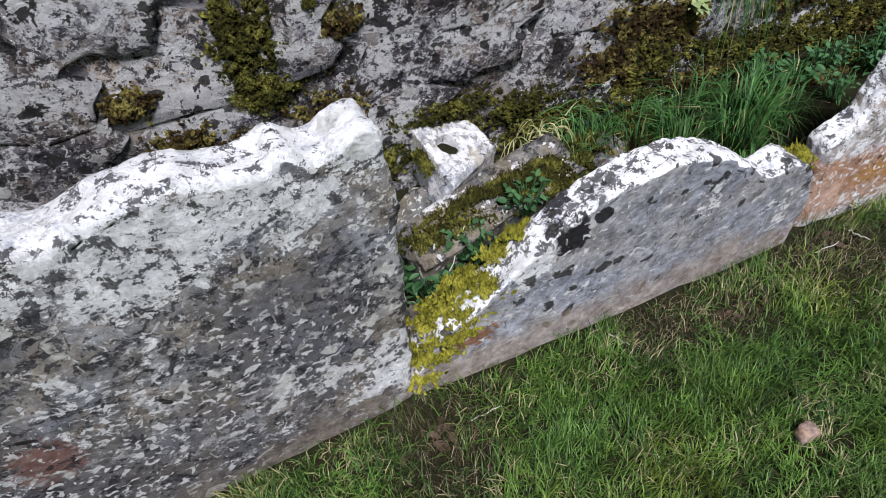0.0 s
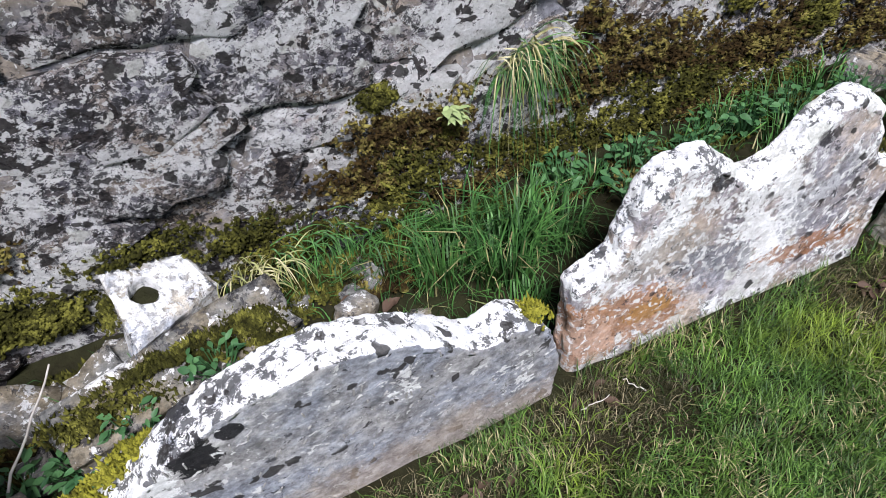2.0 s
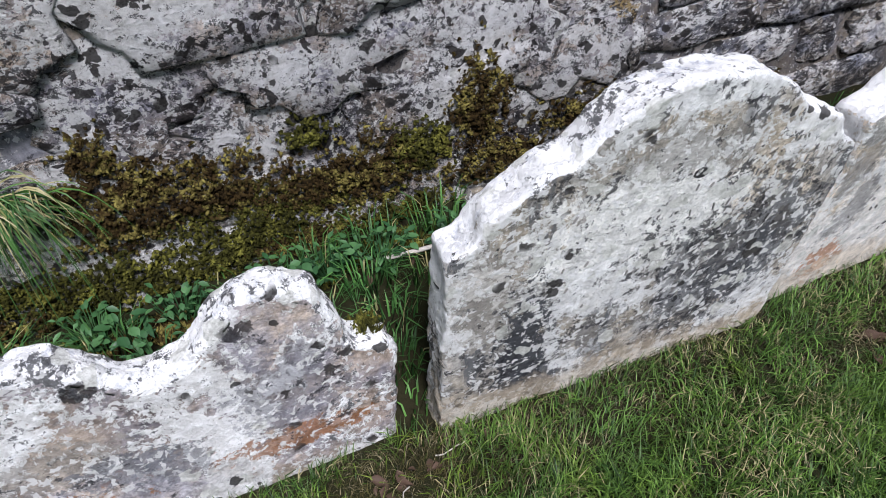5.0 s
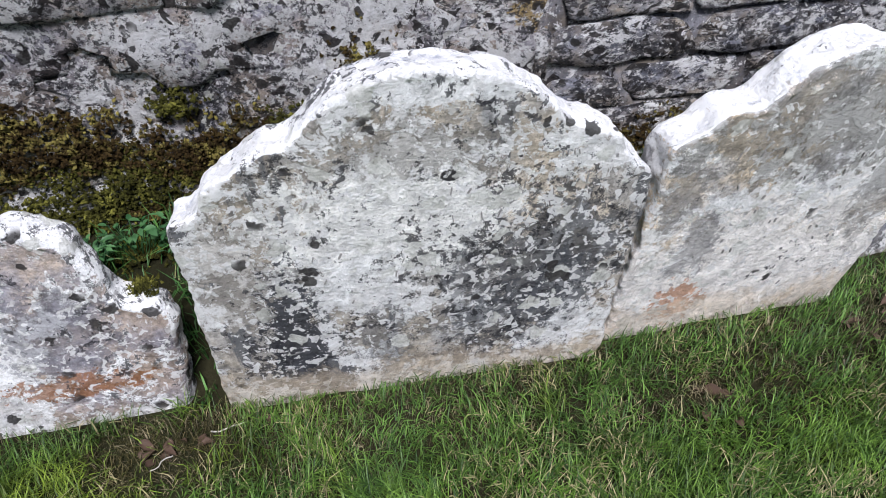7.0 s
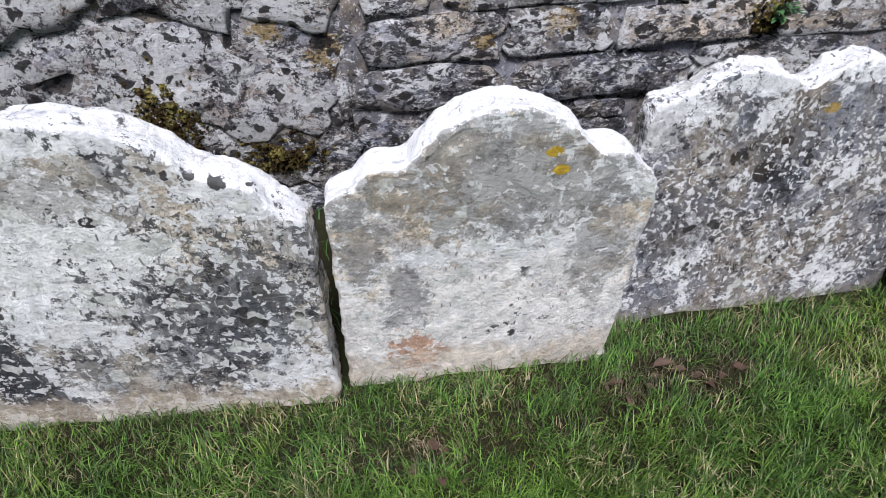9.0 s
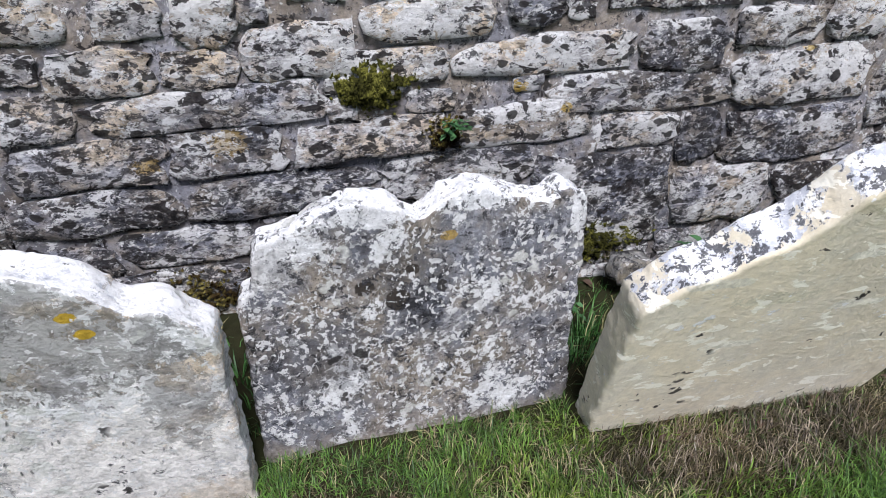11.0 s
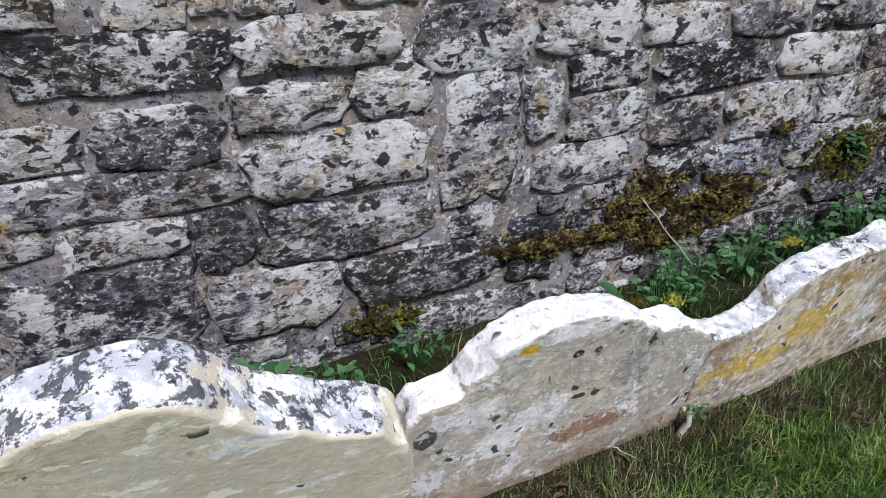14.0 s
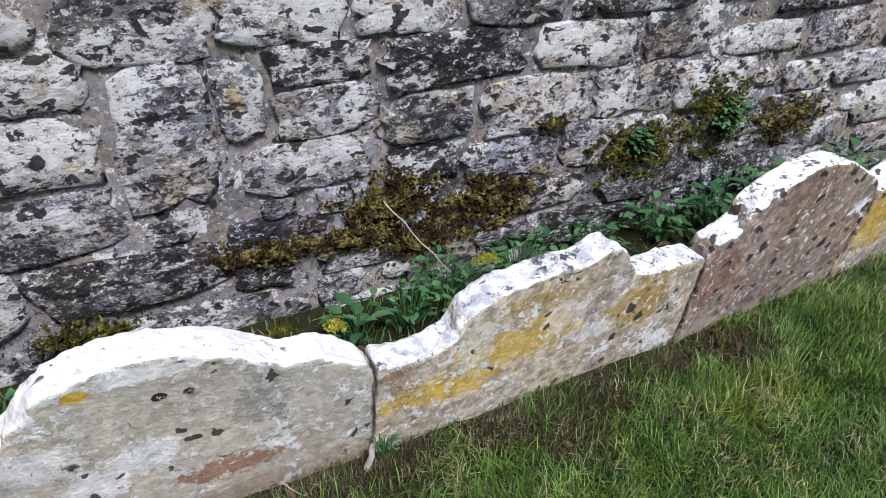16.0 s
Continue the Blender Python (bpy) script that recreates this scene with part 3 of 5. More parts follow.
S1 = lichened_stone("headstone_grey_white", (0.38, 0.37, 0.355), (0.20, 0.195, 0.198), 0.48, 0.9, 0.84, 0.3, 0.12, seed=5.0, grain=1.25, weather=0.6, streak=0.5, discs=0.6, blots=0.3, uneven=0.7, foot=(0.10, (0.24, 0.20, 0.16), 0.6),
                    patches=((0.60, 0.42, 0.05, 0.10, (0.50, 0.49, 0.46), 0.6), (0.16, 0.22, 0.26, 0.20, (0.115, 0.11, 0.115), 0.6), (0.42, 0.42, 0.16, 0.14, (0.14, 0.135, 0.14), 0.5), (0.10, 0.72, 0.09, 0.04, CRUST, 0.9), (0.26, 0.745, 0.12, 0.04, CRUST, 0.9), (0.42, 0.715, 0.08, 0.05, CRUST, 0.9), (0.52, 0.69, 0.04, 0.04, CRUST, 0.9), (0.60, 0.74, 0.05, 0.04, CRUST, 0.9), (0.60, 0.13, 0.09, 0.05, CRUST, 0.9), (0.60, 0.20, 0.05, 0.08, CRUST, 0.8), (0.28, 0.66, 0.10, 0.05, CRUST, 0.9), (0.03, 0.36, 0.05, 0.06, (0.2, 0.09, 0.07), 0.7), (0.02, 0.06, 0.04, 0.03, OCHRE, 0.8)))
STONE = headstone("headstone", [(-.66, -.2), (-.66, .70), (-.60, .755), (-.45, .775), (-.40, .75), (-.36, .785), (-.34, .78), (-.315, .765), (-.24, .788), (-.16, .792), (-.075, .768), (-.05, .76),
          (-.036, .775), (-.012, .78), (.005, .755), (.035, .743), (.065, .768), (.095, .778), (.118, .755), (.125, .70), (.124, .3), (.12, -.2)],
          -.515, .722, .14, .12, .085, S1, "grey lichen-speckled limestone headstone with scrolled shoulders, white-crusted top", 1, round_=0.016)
inscription(STONE, .10, .55, .15, .60, 8, .12, 5, 0.2)

S2 = lichened_stone("headstone_slate_grey", (0.46, 0.47, 0.50), (0.33, 0.34, 0.37), 0.30, 0.4, 0.5, 0.8, 0.30, seed=6.0, grimy=0.09, blots=0.25, foot=(0.13, (0.40, 0.32, 0.25), 0.6), tint=0.5,
                    patches=((0.36, 0.36, 0.035, 0.045, SOOT, 0.95), (0.42, 0.385, 0.022, 0.022, SOOT, 0.95), (0.28, 0.29, 0.022, 0.025, SOOT, 0.95), (0.14, 0.14, 0.06, 0.03, RUST, 0.8),
                             (0.27, 0.31, 0.05, 0.06, CRUST, 0.9)))
STONE = headstone("headstone", [(.105, -.2), (.115, .06), (.185, .185), (.28, .245), (.385, .335), (.47, .40), (.56, .44), (.67, .455), (.79, .425), (.88, .365), (.945, .305), (.97, .30), (1.015, .318),
          (1.07, .285), (1.10, .24), (1.125, .15), (1.13, -.2)], .105, .805, .06, .09, .085, S2,
          "low slate-grey headstone sunk in the lawn, white-crusted arched top", 2)
inscription(STONE, .25, .90, .14, .34, 6, .09, 1, 0.35)
S3 = lichened_stone("headstone_white_orange", (0.56, 0.51, 0.49), (0.37, 0.335, 0.34), 0.66, 1.0, 0.52, 0.5, 0.12, seed=7.0, grimy=0.07, grain=1.2, weather=0.25, uneven=0.6, discs=0.6, foot=(0.05, (0.45, 0.40, 0.32), 0.5),
                    patches=((0.10, 0.12, 0.19, 0.09, ORANGE, 0.78), (0.20, 0.12, 0.06, 0.03, (0.42, 0.22, 0.06), 0.7), (0.62, 0.13, 0.13, 0.035, RUST, 0.8), (0.40, 0.17, 0.06, 0.05, (0.16, 0.17, 0.2), 0.6),
                             (0.32, 0.42, 0.028, 0.022, SOOT, 0.85), (0.56, 0.44, 0.03, 0.02, SOOT, 0.8), (0.47, 0.08, 0.06, 0.05, PALE, 0.8), (0.62, 0.27, 0.10, 0.11, (0.20, 0.20, 0.235), 0.6), (0.22, 0.27, 0.12, 0.05, (0.36, 0.33, 0.30), 0.7), (0.32, 0.21, 0.09, 0.04, (0.19, 0.20, 0.23), 0.7)))
headstone("headstone", [(1.165, -.2), (1.18, .26), (1.24, .287), (1.276, .306), (1.296, .377), (1.318, .435), (1.36, .482), (1.41, .495), (1.46, .486), (1.505, .45), (1.54, .41), (1.58, .388),
          (1.645, .41), (1.70, .475), (1.745, .508), (1.81, .507), (1.872, .465), (1.90, .39), (1.915, .33), (1.985, .30), (2.0, .245), (1.985, .1), (1.975, -.2)],
          1.165, .895, .0, -.02, .062, S3, "low pale headstone with two worn humps and orange lichen", 3, round_=0.020)
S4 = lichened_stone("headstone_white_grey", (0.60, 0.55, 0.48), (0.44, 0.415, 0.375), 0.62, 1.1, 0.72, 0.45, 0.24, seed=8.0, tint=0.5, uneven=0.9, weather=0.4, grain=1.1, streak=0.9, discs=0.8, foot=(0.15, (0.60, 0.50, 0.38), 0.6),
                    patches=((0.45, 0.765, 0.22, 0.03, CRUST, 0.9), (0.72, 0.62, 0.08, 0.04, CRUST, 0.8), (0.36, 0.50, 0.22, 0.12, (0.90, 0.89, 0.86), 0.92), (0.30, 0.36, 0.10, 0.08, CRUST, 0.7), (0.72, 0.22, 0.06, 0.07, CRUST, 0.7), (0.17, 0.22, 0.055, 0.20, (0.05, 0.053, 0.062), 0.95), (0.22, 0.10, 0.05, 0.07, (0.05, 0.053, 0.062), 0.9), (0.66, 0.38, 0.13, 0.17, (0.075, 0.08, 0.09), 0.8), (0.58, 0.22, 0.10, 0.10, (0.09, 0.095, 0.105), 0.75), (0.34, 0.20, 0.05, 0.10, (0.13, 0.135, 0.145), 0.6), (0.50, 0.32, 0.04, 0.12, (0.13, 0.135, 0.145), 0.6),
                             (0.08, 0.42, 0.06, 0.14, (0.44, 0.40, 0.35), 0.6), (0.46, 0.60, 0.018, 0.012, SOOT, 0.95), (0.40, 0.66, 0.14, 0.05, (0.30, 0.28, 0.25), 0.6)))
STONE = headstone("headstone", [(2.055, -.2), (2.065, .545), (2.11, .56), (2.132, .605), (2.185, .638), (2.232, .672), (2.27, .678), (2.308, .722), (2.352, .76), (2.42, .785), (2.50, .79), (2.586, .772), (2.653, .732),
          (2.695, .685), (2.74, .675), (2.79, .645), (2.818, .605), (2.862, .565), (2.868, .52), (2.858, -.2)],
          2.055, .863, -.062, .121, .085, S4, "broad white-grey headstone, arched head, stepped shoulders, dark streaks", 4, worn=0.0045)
inscription(STONE, .12, .70, .20, .62, 8, .121, 4, 0.22)
S5 = lichened_stone("headstone_cream", (0.80, 0.75, 0.68), (0.66, 0.615, 0.56), 0.60, 0.8, 0.40, 0.2, 0.35, seed=9.0, dull=-0.02, uneven=0.5, mottle=0.9, streak=0.35, discs=0.6, foot=(0.17, (0.66, 0.55, 0.43), 0.6),
                    patches=((0.54, 0.605, 0.07, 0.06, CRUST, 0.95), (0.05, 0.575, 0.05, 0.04, CRUST, 0.8), (0.33, 0.745, 0.14, 0.025, CRUST, 0.9), (0.30, 0.24, 0.34, 0.19, (0.90, 0.86, 0.82), 0.9), (0.30, 0.62, 0.26, 0.13, (0.20, 0.19, 0.17), 0.62), (0.14, 0.34, 0.045, 0.10, (0.16, 0.16, 0.17), 0.6), (0.52, 0.44, 0.06, 0.16, (0.26, 0.25, 0.24), 0.6), (0.06, 0.48, 0.04, 0.10, (0.24, 0.23, 0.22), 0.6), (0.155, 0.15, 0.055, 0.07, (0.50, 0.22, 0.09), 0.75), (0.40, 0.675, 0.016, 0.011, GOLD, 1.0), (0.415, 0.635, 0.016, 0.011, GOLD, 1.0),
                             (0.16, 0.45, 0.035, 0.02, CRUST, 0.9)))
STONE = headstone("headstone", [(2.882, -.2), (2.893, .60), (2.948, .625), (2.972, .66), (3.037, .662), (3.072, .713), (3.135, .756), (3.212, .767), (3.275, .749), (3.325, .705), (3.355, .663), (3.42, .66),
          (3.442, .627), (3.482, .59), (3.487, .55), (3.474, -.2)], 2.882, .855, .0, .178, .09, S5,
          "cream headstone with rounded head, gold lichen and orange stain", 5)
inscription(STONE, .10, .50, .30, .56, 8, .178, 2, 0.24)
S6 = lichened_stone("headstone_speckled_grey", (0.36, 0.35, 0.34), (0.25, 0.245, 0.245), 0.46, 1.1, 0.80, 0.4, 0.50, seed=10.6, uneven=0.5, discs=0.35, grain=1.5, weather=0.6, streak=0.4, foot=(0.14, (0.30, 0.26, 0.23), 0.6),
                    patches=((0.10, 0.62, 0.08, 0.04, CRUST, 0.8), (0.30, 0.665, 0.10, 0.03, CRUST, 0.8), (0.52, 0.67, 0.10, 0.025, CRUST, 0.85), (0.745, 0.60, 0.02, 0.06, CRUST, 0.9), (0.335, 0.45, 0.028, 0.028, (0.05, 0.042, 0.035), 0.95), (0.265, 0.49, 0.022, 0.02, (0.05, 0.042, 0.035), 0.95), (0.37, 0.52, 0.016, 0.014, (0.05, 0.042, 0.035), 0.95), (0.16, 0.33, 0.12, 0.10, (0.10, 0.10, 0.11), 0.55),
                             (0.45, 0.59, 0.02, 0.012, OCHRE, 0.7), (0.07, 0.58, 0.07, 0.06, PALE, 0.6)))
STONE = headstone("headstone", [(3.495, -.2), (3.507, .505), (3.538, .528), (3.558, .628), (3.622, .641), (3.70, .68), (3.785, .69), (3.835, .67), (3.888, .632), (3.94, .675), (4.02, .691), (4.105, .655), (4.167, .637),
          (4.21, .667), (4.252, .64), (4.262, .57), (4.252, .1), (4.25, -.2)], 3.495, .945, .03, -.02, .075, S6,
          "weathered grey headstone thick with white lichen, cusped head", 6, worn=0.006)
inscription(STONE, .12, .66, .18, .50, 9, -.02, 3, 0.28)
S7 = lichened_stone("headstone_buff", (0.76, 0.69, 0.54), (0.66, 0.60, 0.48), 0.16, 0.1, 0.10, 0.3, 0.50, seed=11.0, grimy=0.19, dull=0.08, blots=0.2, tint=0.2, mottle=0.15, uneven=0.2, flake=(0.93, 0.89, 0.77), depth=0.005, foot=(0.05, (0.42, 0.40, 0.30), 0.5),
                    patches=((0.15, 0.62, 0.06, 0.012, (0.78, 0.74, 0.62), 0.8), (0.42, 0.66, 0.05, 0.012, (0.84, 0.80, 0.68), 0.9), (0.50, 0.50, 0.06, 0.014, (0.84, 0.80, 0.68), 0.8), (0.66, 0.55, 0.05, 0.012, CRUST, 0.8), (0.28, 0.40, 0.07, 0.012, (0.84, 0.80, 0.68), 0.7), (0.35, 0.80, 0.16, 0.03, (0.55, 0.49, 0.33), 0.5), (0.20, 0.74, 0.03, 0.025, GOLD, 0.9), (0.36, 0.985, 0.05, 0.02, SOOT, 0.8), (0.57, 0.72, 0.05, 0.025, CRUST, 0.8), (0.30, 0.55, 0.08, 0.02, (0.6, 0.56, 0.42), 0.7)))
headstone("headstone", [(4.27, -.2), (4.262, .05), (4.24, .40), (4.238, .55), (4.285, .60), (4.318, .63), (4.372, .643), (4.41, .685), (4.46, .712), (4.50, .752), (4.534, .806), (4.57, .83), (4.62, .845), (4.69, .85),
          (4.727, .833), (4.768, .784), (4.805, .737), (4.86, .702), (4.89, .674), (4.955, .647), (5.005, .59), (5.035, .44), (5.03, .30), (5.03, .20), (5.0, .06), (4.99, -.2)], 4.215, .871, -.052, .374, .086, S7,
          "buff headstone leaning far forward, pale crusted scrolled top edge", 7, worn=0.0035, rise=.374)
S8 = lichened_stone("headstone_beige", (0.59, 0.54, 0.45), (0.47, 0.43, 0.365), 0.45, 0.6, 0.34, 0.55, 0.45, seed=12.0, grimy=0.03, dull=-0.04, tint=0.4, discs=0.5, mottle=0.5, foot=(0.17, (0.30, 0.21, 0.14), 0.65),
                    patches=((0.38, 0.565, 0.2, 0.02, CRUST, 0.8), (0.33, 0.33, 0.07, 0.05, CRUST, 0.8), (0.24, 0.28, 0.06, 0.06, CRUST, 0.75), (0.26, 0.55, 0.022, 0.014, GOLD, 0.95), (0.38, 0.495, 0.014, 0.011, SOOT, 0.95), (0.43, 0.49, 0.011, 0.009, SOOT, 0.95), (0.17, 0.40, 0.07, 0.05, CRUST, 0.7), (0.47, 0.22, 0.11, 0.035, (0.30, 0.12, 0.06), 0.7),
                             (0.55, 0.40, 0.06, 0.06, (0.2, 0.19, 0.18), 0.5), (0.06, 0.37, 0.025, 0.03, SOOT, 0.8)))
STONE = headstone("headstone", [(5.04, -.2), (5.04, .385), (5.09, .46), (5.168, .465), (5.194, .508), (5.252, .568), (5.337, .598), (5.43, .595), (5.53, .565), (5.598, .519), (5.645, .482), (5.705, .482), (5.76, .442), (5.808, .41), (5.825, .36), (5.825, .2), (5.82, -.2)],
          5.04, .868, .0, .18, .09, S8, "low beige headstone with arched head, black dots and a rusty band", 8)
inscription(STONE, .12, .62, .20, .44, 5, .18, 8, 0.12)
S9 = lichened_stone("headstone_ochre", (0.60, 0.53, 0.42), (0.48, 0.42, 0.33), 0.42, 0.7, 0.30, 0.45, 0.30, seed=13.0, grimy=0.08, dull=0.05, blots=0.3, tint=0.5, discs=0.5, foot=(0.13, (0.44, 0.36, 0.26), 0.6),
                    patches=((0.10, 0.25, 0.09, 0.04, GOLD, 0.7), (0.36, 0.33, 0.16, 0.06, GOLD, 0.75), (0.22, 0.24, 0.11, 0.04, GOLD, 0.72), (0.48, 0.37, 0.07, 0.05, (0.66, 0.60, 0.47), 0.7), (0.72, 0.33, 0.09, 0.08, OCHRE, 0.7), (0.40, 0.44, 0.10, 0.03, OCHRE, 0.55),
                             (0.24, 0.36, 0.05, 0.08, (0.70, 0.66, 0.54), 0.7), (0.58, 0.28, 0.08, 0.03, CRUST, 0.6), (0.05, 0.33, 0.04, 0.03, (0.26, 0.14, 0.06), 0.6)))
headstone("headstone", [(5.832, -.2), (5.835, .385), (5.90, .372), (5.955, .374), (6.02, .398), (6.04, .46), (6.106, .50), (6.21, .514), (6.28, .525), (6.345, .512), (6.385, .543), (6.425, .548), (6.465, .50), (6.51, .44), (6.59, .428), (6.70, .432), (6.745, .42), (6.75, .2), (6.745, -.2)],
          5.832, .862, .02, .14, .085, S9, "low headstone blotched with golden ochre lichen, broken wavy top", 9)
S10 = lichened_stone("headstone_brown", (0.36, 0.29, 0.24), (0.26, 0.20, 0.165), 0.25, 0.5, 0.35, 0.95, 0.45, seed=14.0, grimy=0.10, tint=0.6, foot=(0.18, (0.36, 0.30, 0.25), 0.6),
                     patches=((0.62, 0.43, 0.05, 0.03, CRUST, 0.85), (0.85, 0.38, 0.10, 0.10, GOLD, 0.7), (0.05, 0.33, 0.09, 0.09, (0.24, 0.12, 0.08), 0.6)))
headstone("headstone", [(6.762, -.2), (6.758, .40), (6.765, .45), (6.785, .47), (6.842, .48), (6.868, .54), (6.95, .595), (7.05, .627), (7.12, .63), (7.20, .614), (7.32, .558), (7.40, .51), (7.435, .45), (7.44, .2), (7.435, -.2)],
          6.762, .875, .06, .14, .085, S10, "low brown headstone pitted with dark spots, white arched top", 10)
S11 = lichened_stone("headstone_yellowed", (0.46, 0.40, 0.31), (0.36, 0.31, 0.24), 0.35, 0.45, 0.22, 0.35, 0.25, seed=15.0, patches=((0.10, 0.35, 0.12, 0.12, GOLD, 0.75),))
headstone("headstone", [(7.45, -.2), (7.455, .46), (7.50, .50), (7.60, .54), (7.75, .56), (7.90, .53), (8.05, .47), (8.06, -.2)], 7.45, .915, .06, .14, .085, S11,
          "low yellowed headstone at the end of the row", 11)


# ---- broken stones behind the row ----
def boulder(name, size, where, turn, material, label, seed, category="stone", cuts=3, rough=0.12, flat=0.0):
    bm = bmesh.new()
    bmesh.ops.create_cube(bm, size=1.0)
    bmesh.ops.subdivide_edges(bm, edges=bm.edges, cuts=cuts, use_grid_fill=True)
    for v in bm.verts:
        p = v.co.copy()
        q = p.normalized() * 0.62
        v.co = p.lerp(q, 0.35 - flat)
        v.co *= 1 + rough * lumpy(p.x * 2.2 + seed, p.y * 2.2, p.z * 2.2) * 1.6 + 0.4 * rough * lumpy(p.x * 6, p.y * 6 + seed, p.z * 6)
        v.co = Vector((v.co.x * size[0], v.co.y * size[1], v.co.z * size[2]))
    me = bpy.data.meshes.new(name)
    bm.to_mesh(me)
    bm.free()
    ob = thing(name, me, material, label, category)
    ob.matrix_world = pose(*where, *turn)
    return ob


def wedge_block():
    """The white block with a round socket in its sloping top."""
    corner = [Vector((-0.084, 0.080, 0.072)), Vector((0.087, 0.098, 0.023)), Vector((0.137, 0.023, -0.032)), Vector((-0.035, -0.120, -0.002))]
    foot = [Vector((-0.085, 0.075, -0.10)), Vector((0.085, 0.09, -0.11)), Vector((0.115, 0.030, -0.115)), Vector((-0.078, -0.092, -0.095))]
    n = 32
    bm = bmesh.new()

    def across(c, u, w):
        return (c[0] * (1 - u) + c[1] * u) * (1 - w) + (c[3] * (1 - u) + c[2] * u) * w

    up = (corner[1] - corner[0]).cross(corner[3] - corner[0]).normalized()
    up = up if up.z > 0 else -up
    hole = across(corner, 0.33, 0.46)
    grid = []
    for r in range(n + 1):
        row = []
        for c in range(n + 1):
            p = across(corner, c / n, r / n)
            edge = min(c, r, n - c, n - r) / n
            d = (p - hole).length * (1 + 0.15 * lumpy(p.x * 60, p.y * 60, 2))
            sink = 0.060 * min(max((0.031 - d) / 0.006, 0.0), 1.0) + 0.010 * max(0.0, 1 - edge / 0.05) + 0.006 * max(0.0, 1 - d / 0.05)
            p = p + up * (0.006 * lumpy(p.x * 24, p.y * 24, 1) + 0.003 * lumpy(p.x * 70, p.y * 70, 5) - sink)
            row.append(bm.verts.new(p))
        grid.append(row)
    for r in range(n):
        for c in range(n):
            bm.faces.new((grid[r][c], grid[r + 1][c], grid[r + 1][c + 1], grid[r][c + 1]))
    rim = [(0, c) for c in range(n)] + [(r, n) for r in range(n)] + [(n, c) for c in range(n, 0, -1)] + [(r, 0) for r in range(n, 0, -1)]
    last = [grid[r][c] for r, c in rim]
    start = [v.co.copy() for v in last]
    for k in range(1, 9):
        ring = []
        for (r, c), a in zip(rim, start):
            p = a.lerp(across(foot, c / n, r / n), k / 8)
            ring.append(bm.verts.new(p + Vector((lumpy(p.x * 30, p.y * 30, p.z * 30), lumpy(p.z * 30, p.x * 30, 3), 0)) * 0.006))
        for i in range(len(rim)):
            m = (i + 1) % len(rim)
            bm.faces.new((last[i], last[m], ring[m], ring[i]))
        last = ring
    bm.faces.new(list(reversed(last)))
    bmesh.ops.recalc_face_normals(bm, faces=bm.faces)
    me = bpy.data.meshes.new("broken_block")
    bm.to_mesh(me)
    bm.free()
    ob = thing("broken_block", me, WHITE_BLOCK, "white lichen-crusted broken stone block with a socket hole", "stone", smooth=False)
    ob.matrix_world = pose(0.40, 1.30, 0.22)
    # dark disc set into the hole to stand for the shade inside it
    fill = [hole - up * 0.030 + Vector((0.008, 0.006, 0.014))] + [hole - up * (0.030 + 0.006 * math.sin(3 * a)) + Vector((0.033 * math.cos(a), 0.033 * math.sin(a), 0)) for a in (k * math.pi / 6 for k in range(12))]
    thing("socket_shade", raw_mesh("socket_shade", fill, [(0, k + 1, (k + 1) % 12 + 1) for k in range(12)]), SOIL, "dark disc for the shade in the socket", parent=ob)


wedge_block()
boulder("stone_slab", (0.48, 0.13, 0.13), (0.425, 1.140, 0.150), (20, -4, 16), RUBBLE, "long mossy broken stone slab lying behind the headstones", 3, cuts=9, rough=0.07, flat=0.33)
boulder("loose_stone", (0.11, 0.10, 0.13), (0.075, 0.95, 0.10), (10, 12, 20), RUBBLE, "grey broken rubble stone in the gap", 5, flat=0.1)
boulder("loose_stone", (0.12, 0.09, 0.10), (0.16, 0.93, 0.03), (20, -8, 50), RUBBLE, "grey broken rubble stone in the gap", 6, flat=0.1)
boulder("loose_stone", (0.14, 0.10, 0.09), (0.10, 1.20, 0.12), (5, 20, -10), RUBBLE, "grey broken rubble stone by the wall", 7, flat=0.1)
boulder("loose_stone", (0.09, 0.06, 0.05), (0.80, 1.18, 0.11), (5, 10, 30), RUBBLE, "grey rubble stone among grass behind a headstone", 8, flat=0.1)
boulder("loose_stone", (0.07, 0.05, 0.05), (0.92, 1.10, 0.08), (0, 10, 70), RUBBLE, "grey rubble stone among grass behind a headstone", 9, flat=0.1)
boulder("loose_stone", (0.16, 0.10, 0.10), (2.45, 1.36, 0.15), (0, 10, 5), RUBBLE, "pale rubble stone at the wall's foot", 10, flat=0.1)
boulder("loose_stone", (0.12, 0.08, 0.08), (4.62, 1.36, 0.15), (0, 10, 5), RUBBLE, "pale rubble stone at the wall's foot", 12, flat=0.1)
boulder("pebble", (0.035, 0.03, 0.035), (0.795, 0.414, 0.022), (0, 10, 5), PINK, "small pinkish stone in the lawn", 14)


heap = random.Random(31)
for n in range(34):
    x, y = (heap.uniform(-0.02, 0.40), heap.uniform(0.93, 1.30)) if n < 22 else (heap.uniform(0.68, 1.0), heap.uniform(1.0, 1.32))
    r = heap.uniform(0.025, 0.07 if n < 22 else 0.045)
    boulder("loose_stone", (r * heap.uniform(1, 1.5), r, r * heap.uniform(0.6, 0.9)), (x, y, float(lerp_table(x, BACK)) * min(max((y - 0.9) / 0.25, 0), 1) + r * 0.25), (heap.uniform(-25, 25), heap.uniform(-25, 25), heap.uniform(0, 180)), RUBBLE,
            "small broken rubble stone on the soil behind headstones", 40 + n, rough=0.22, flat=0.15)

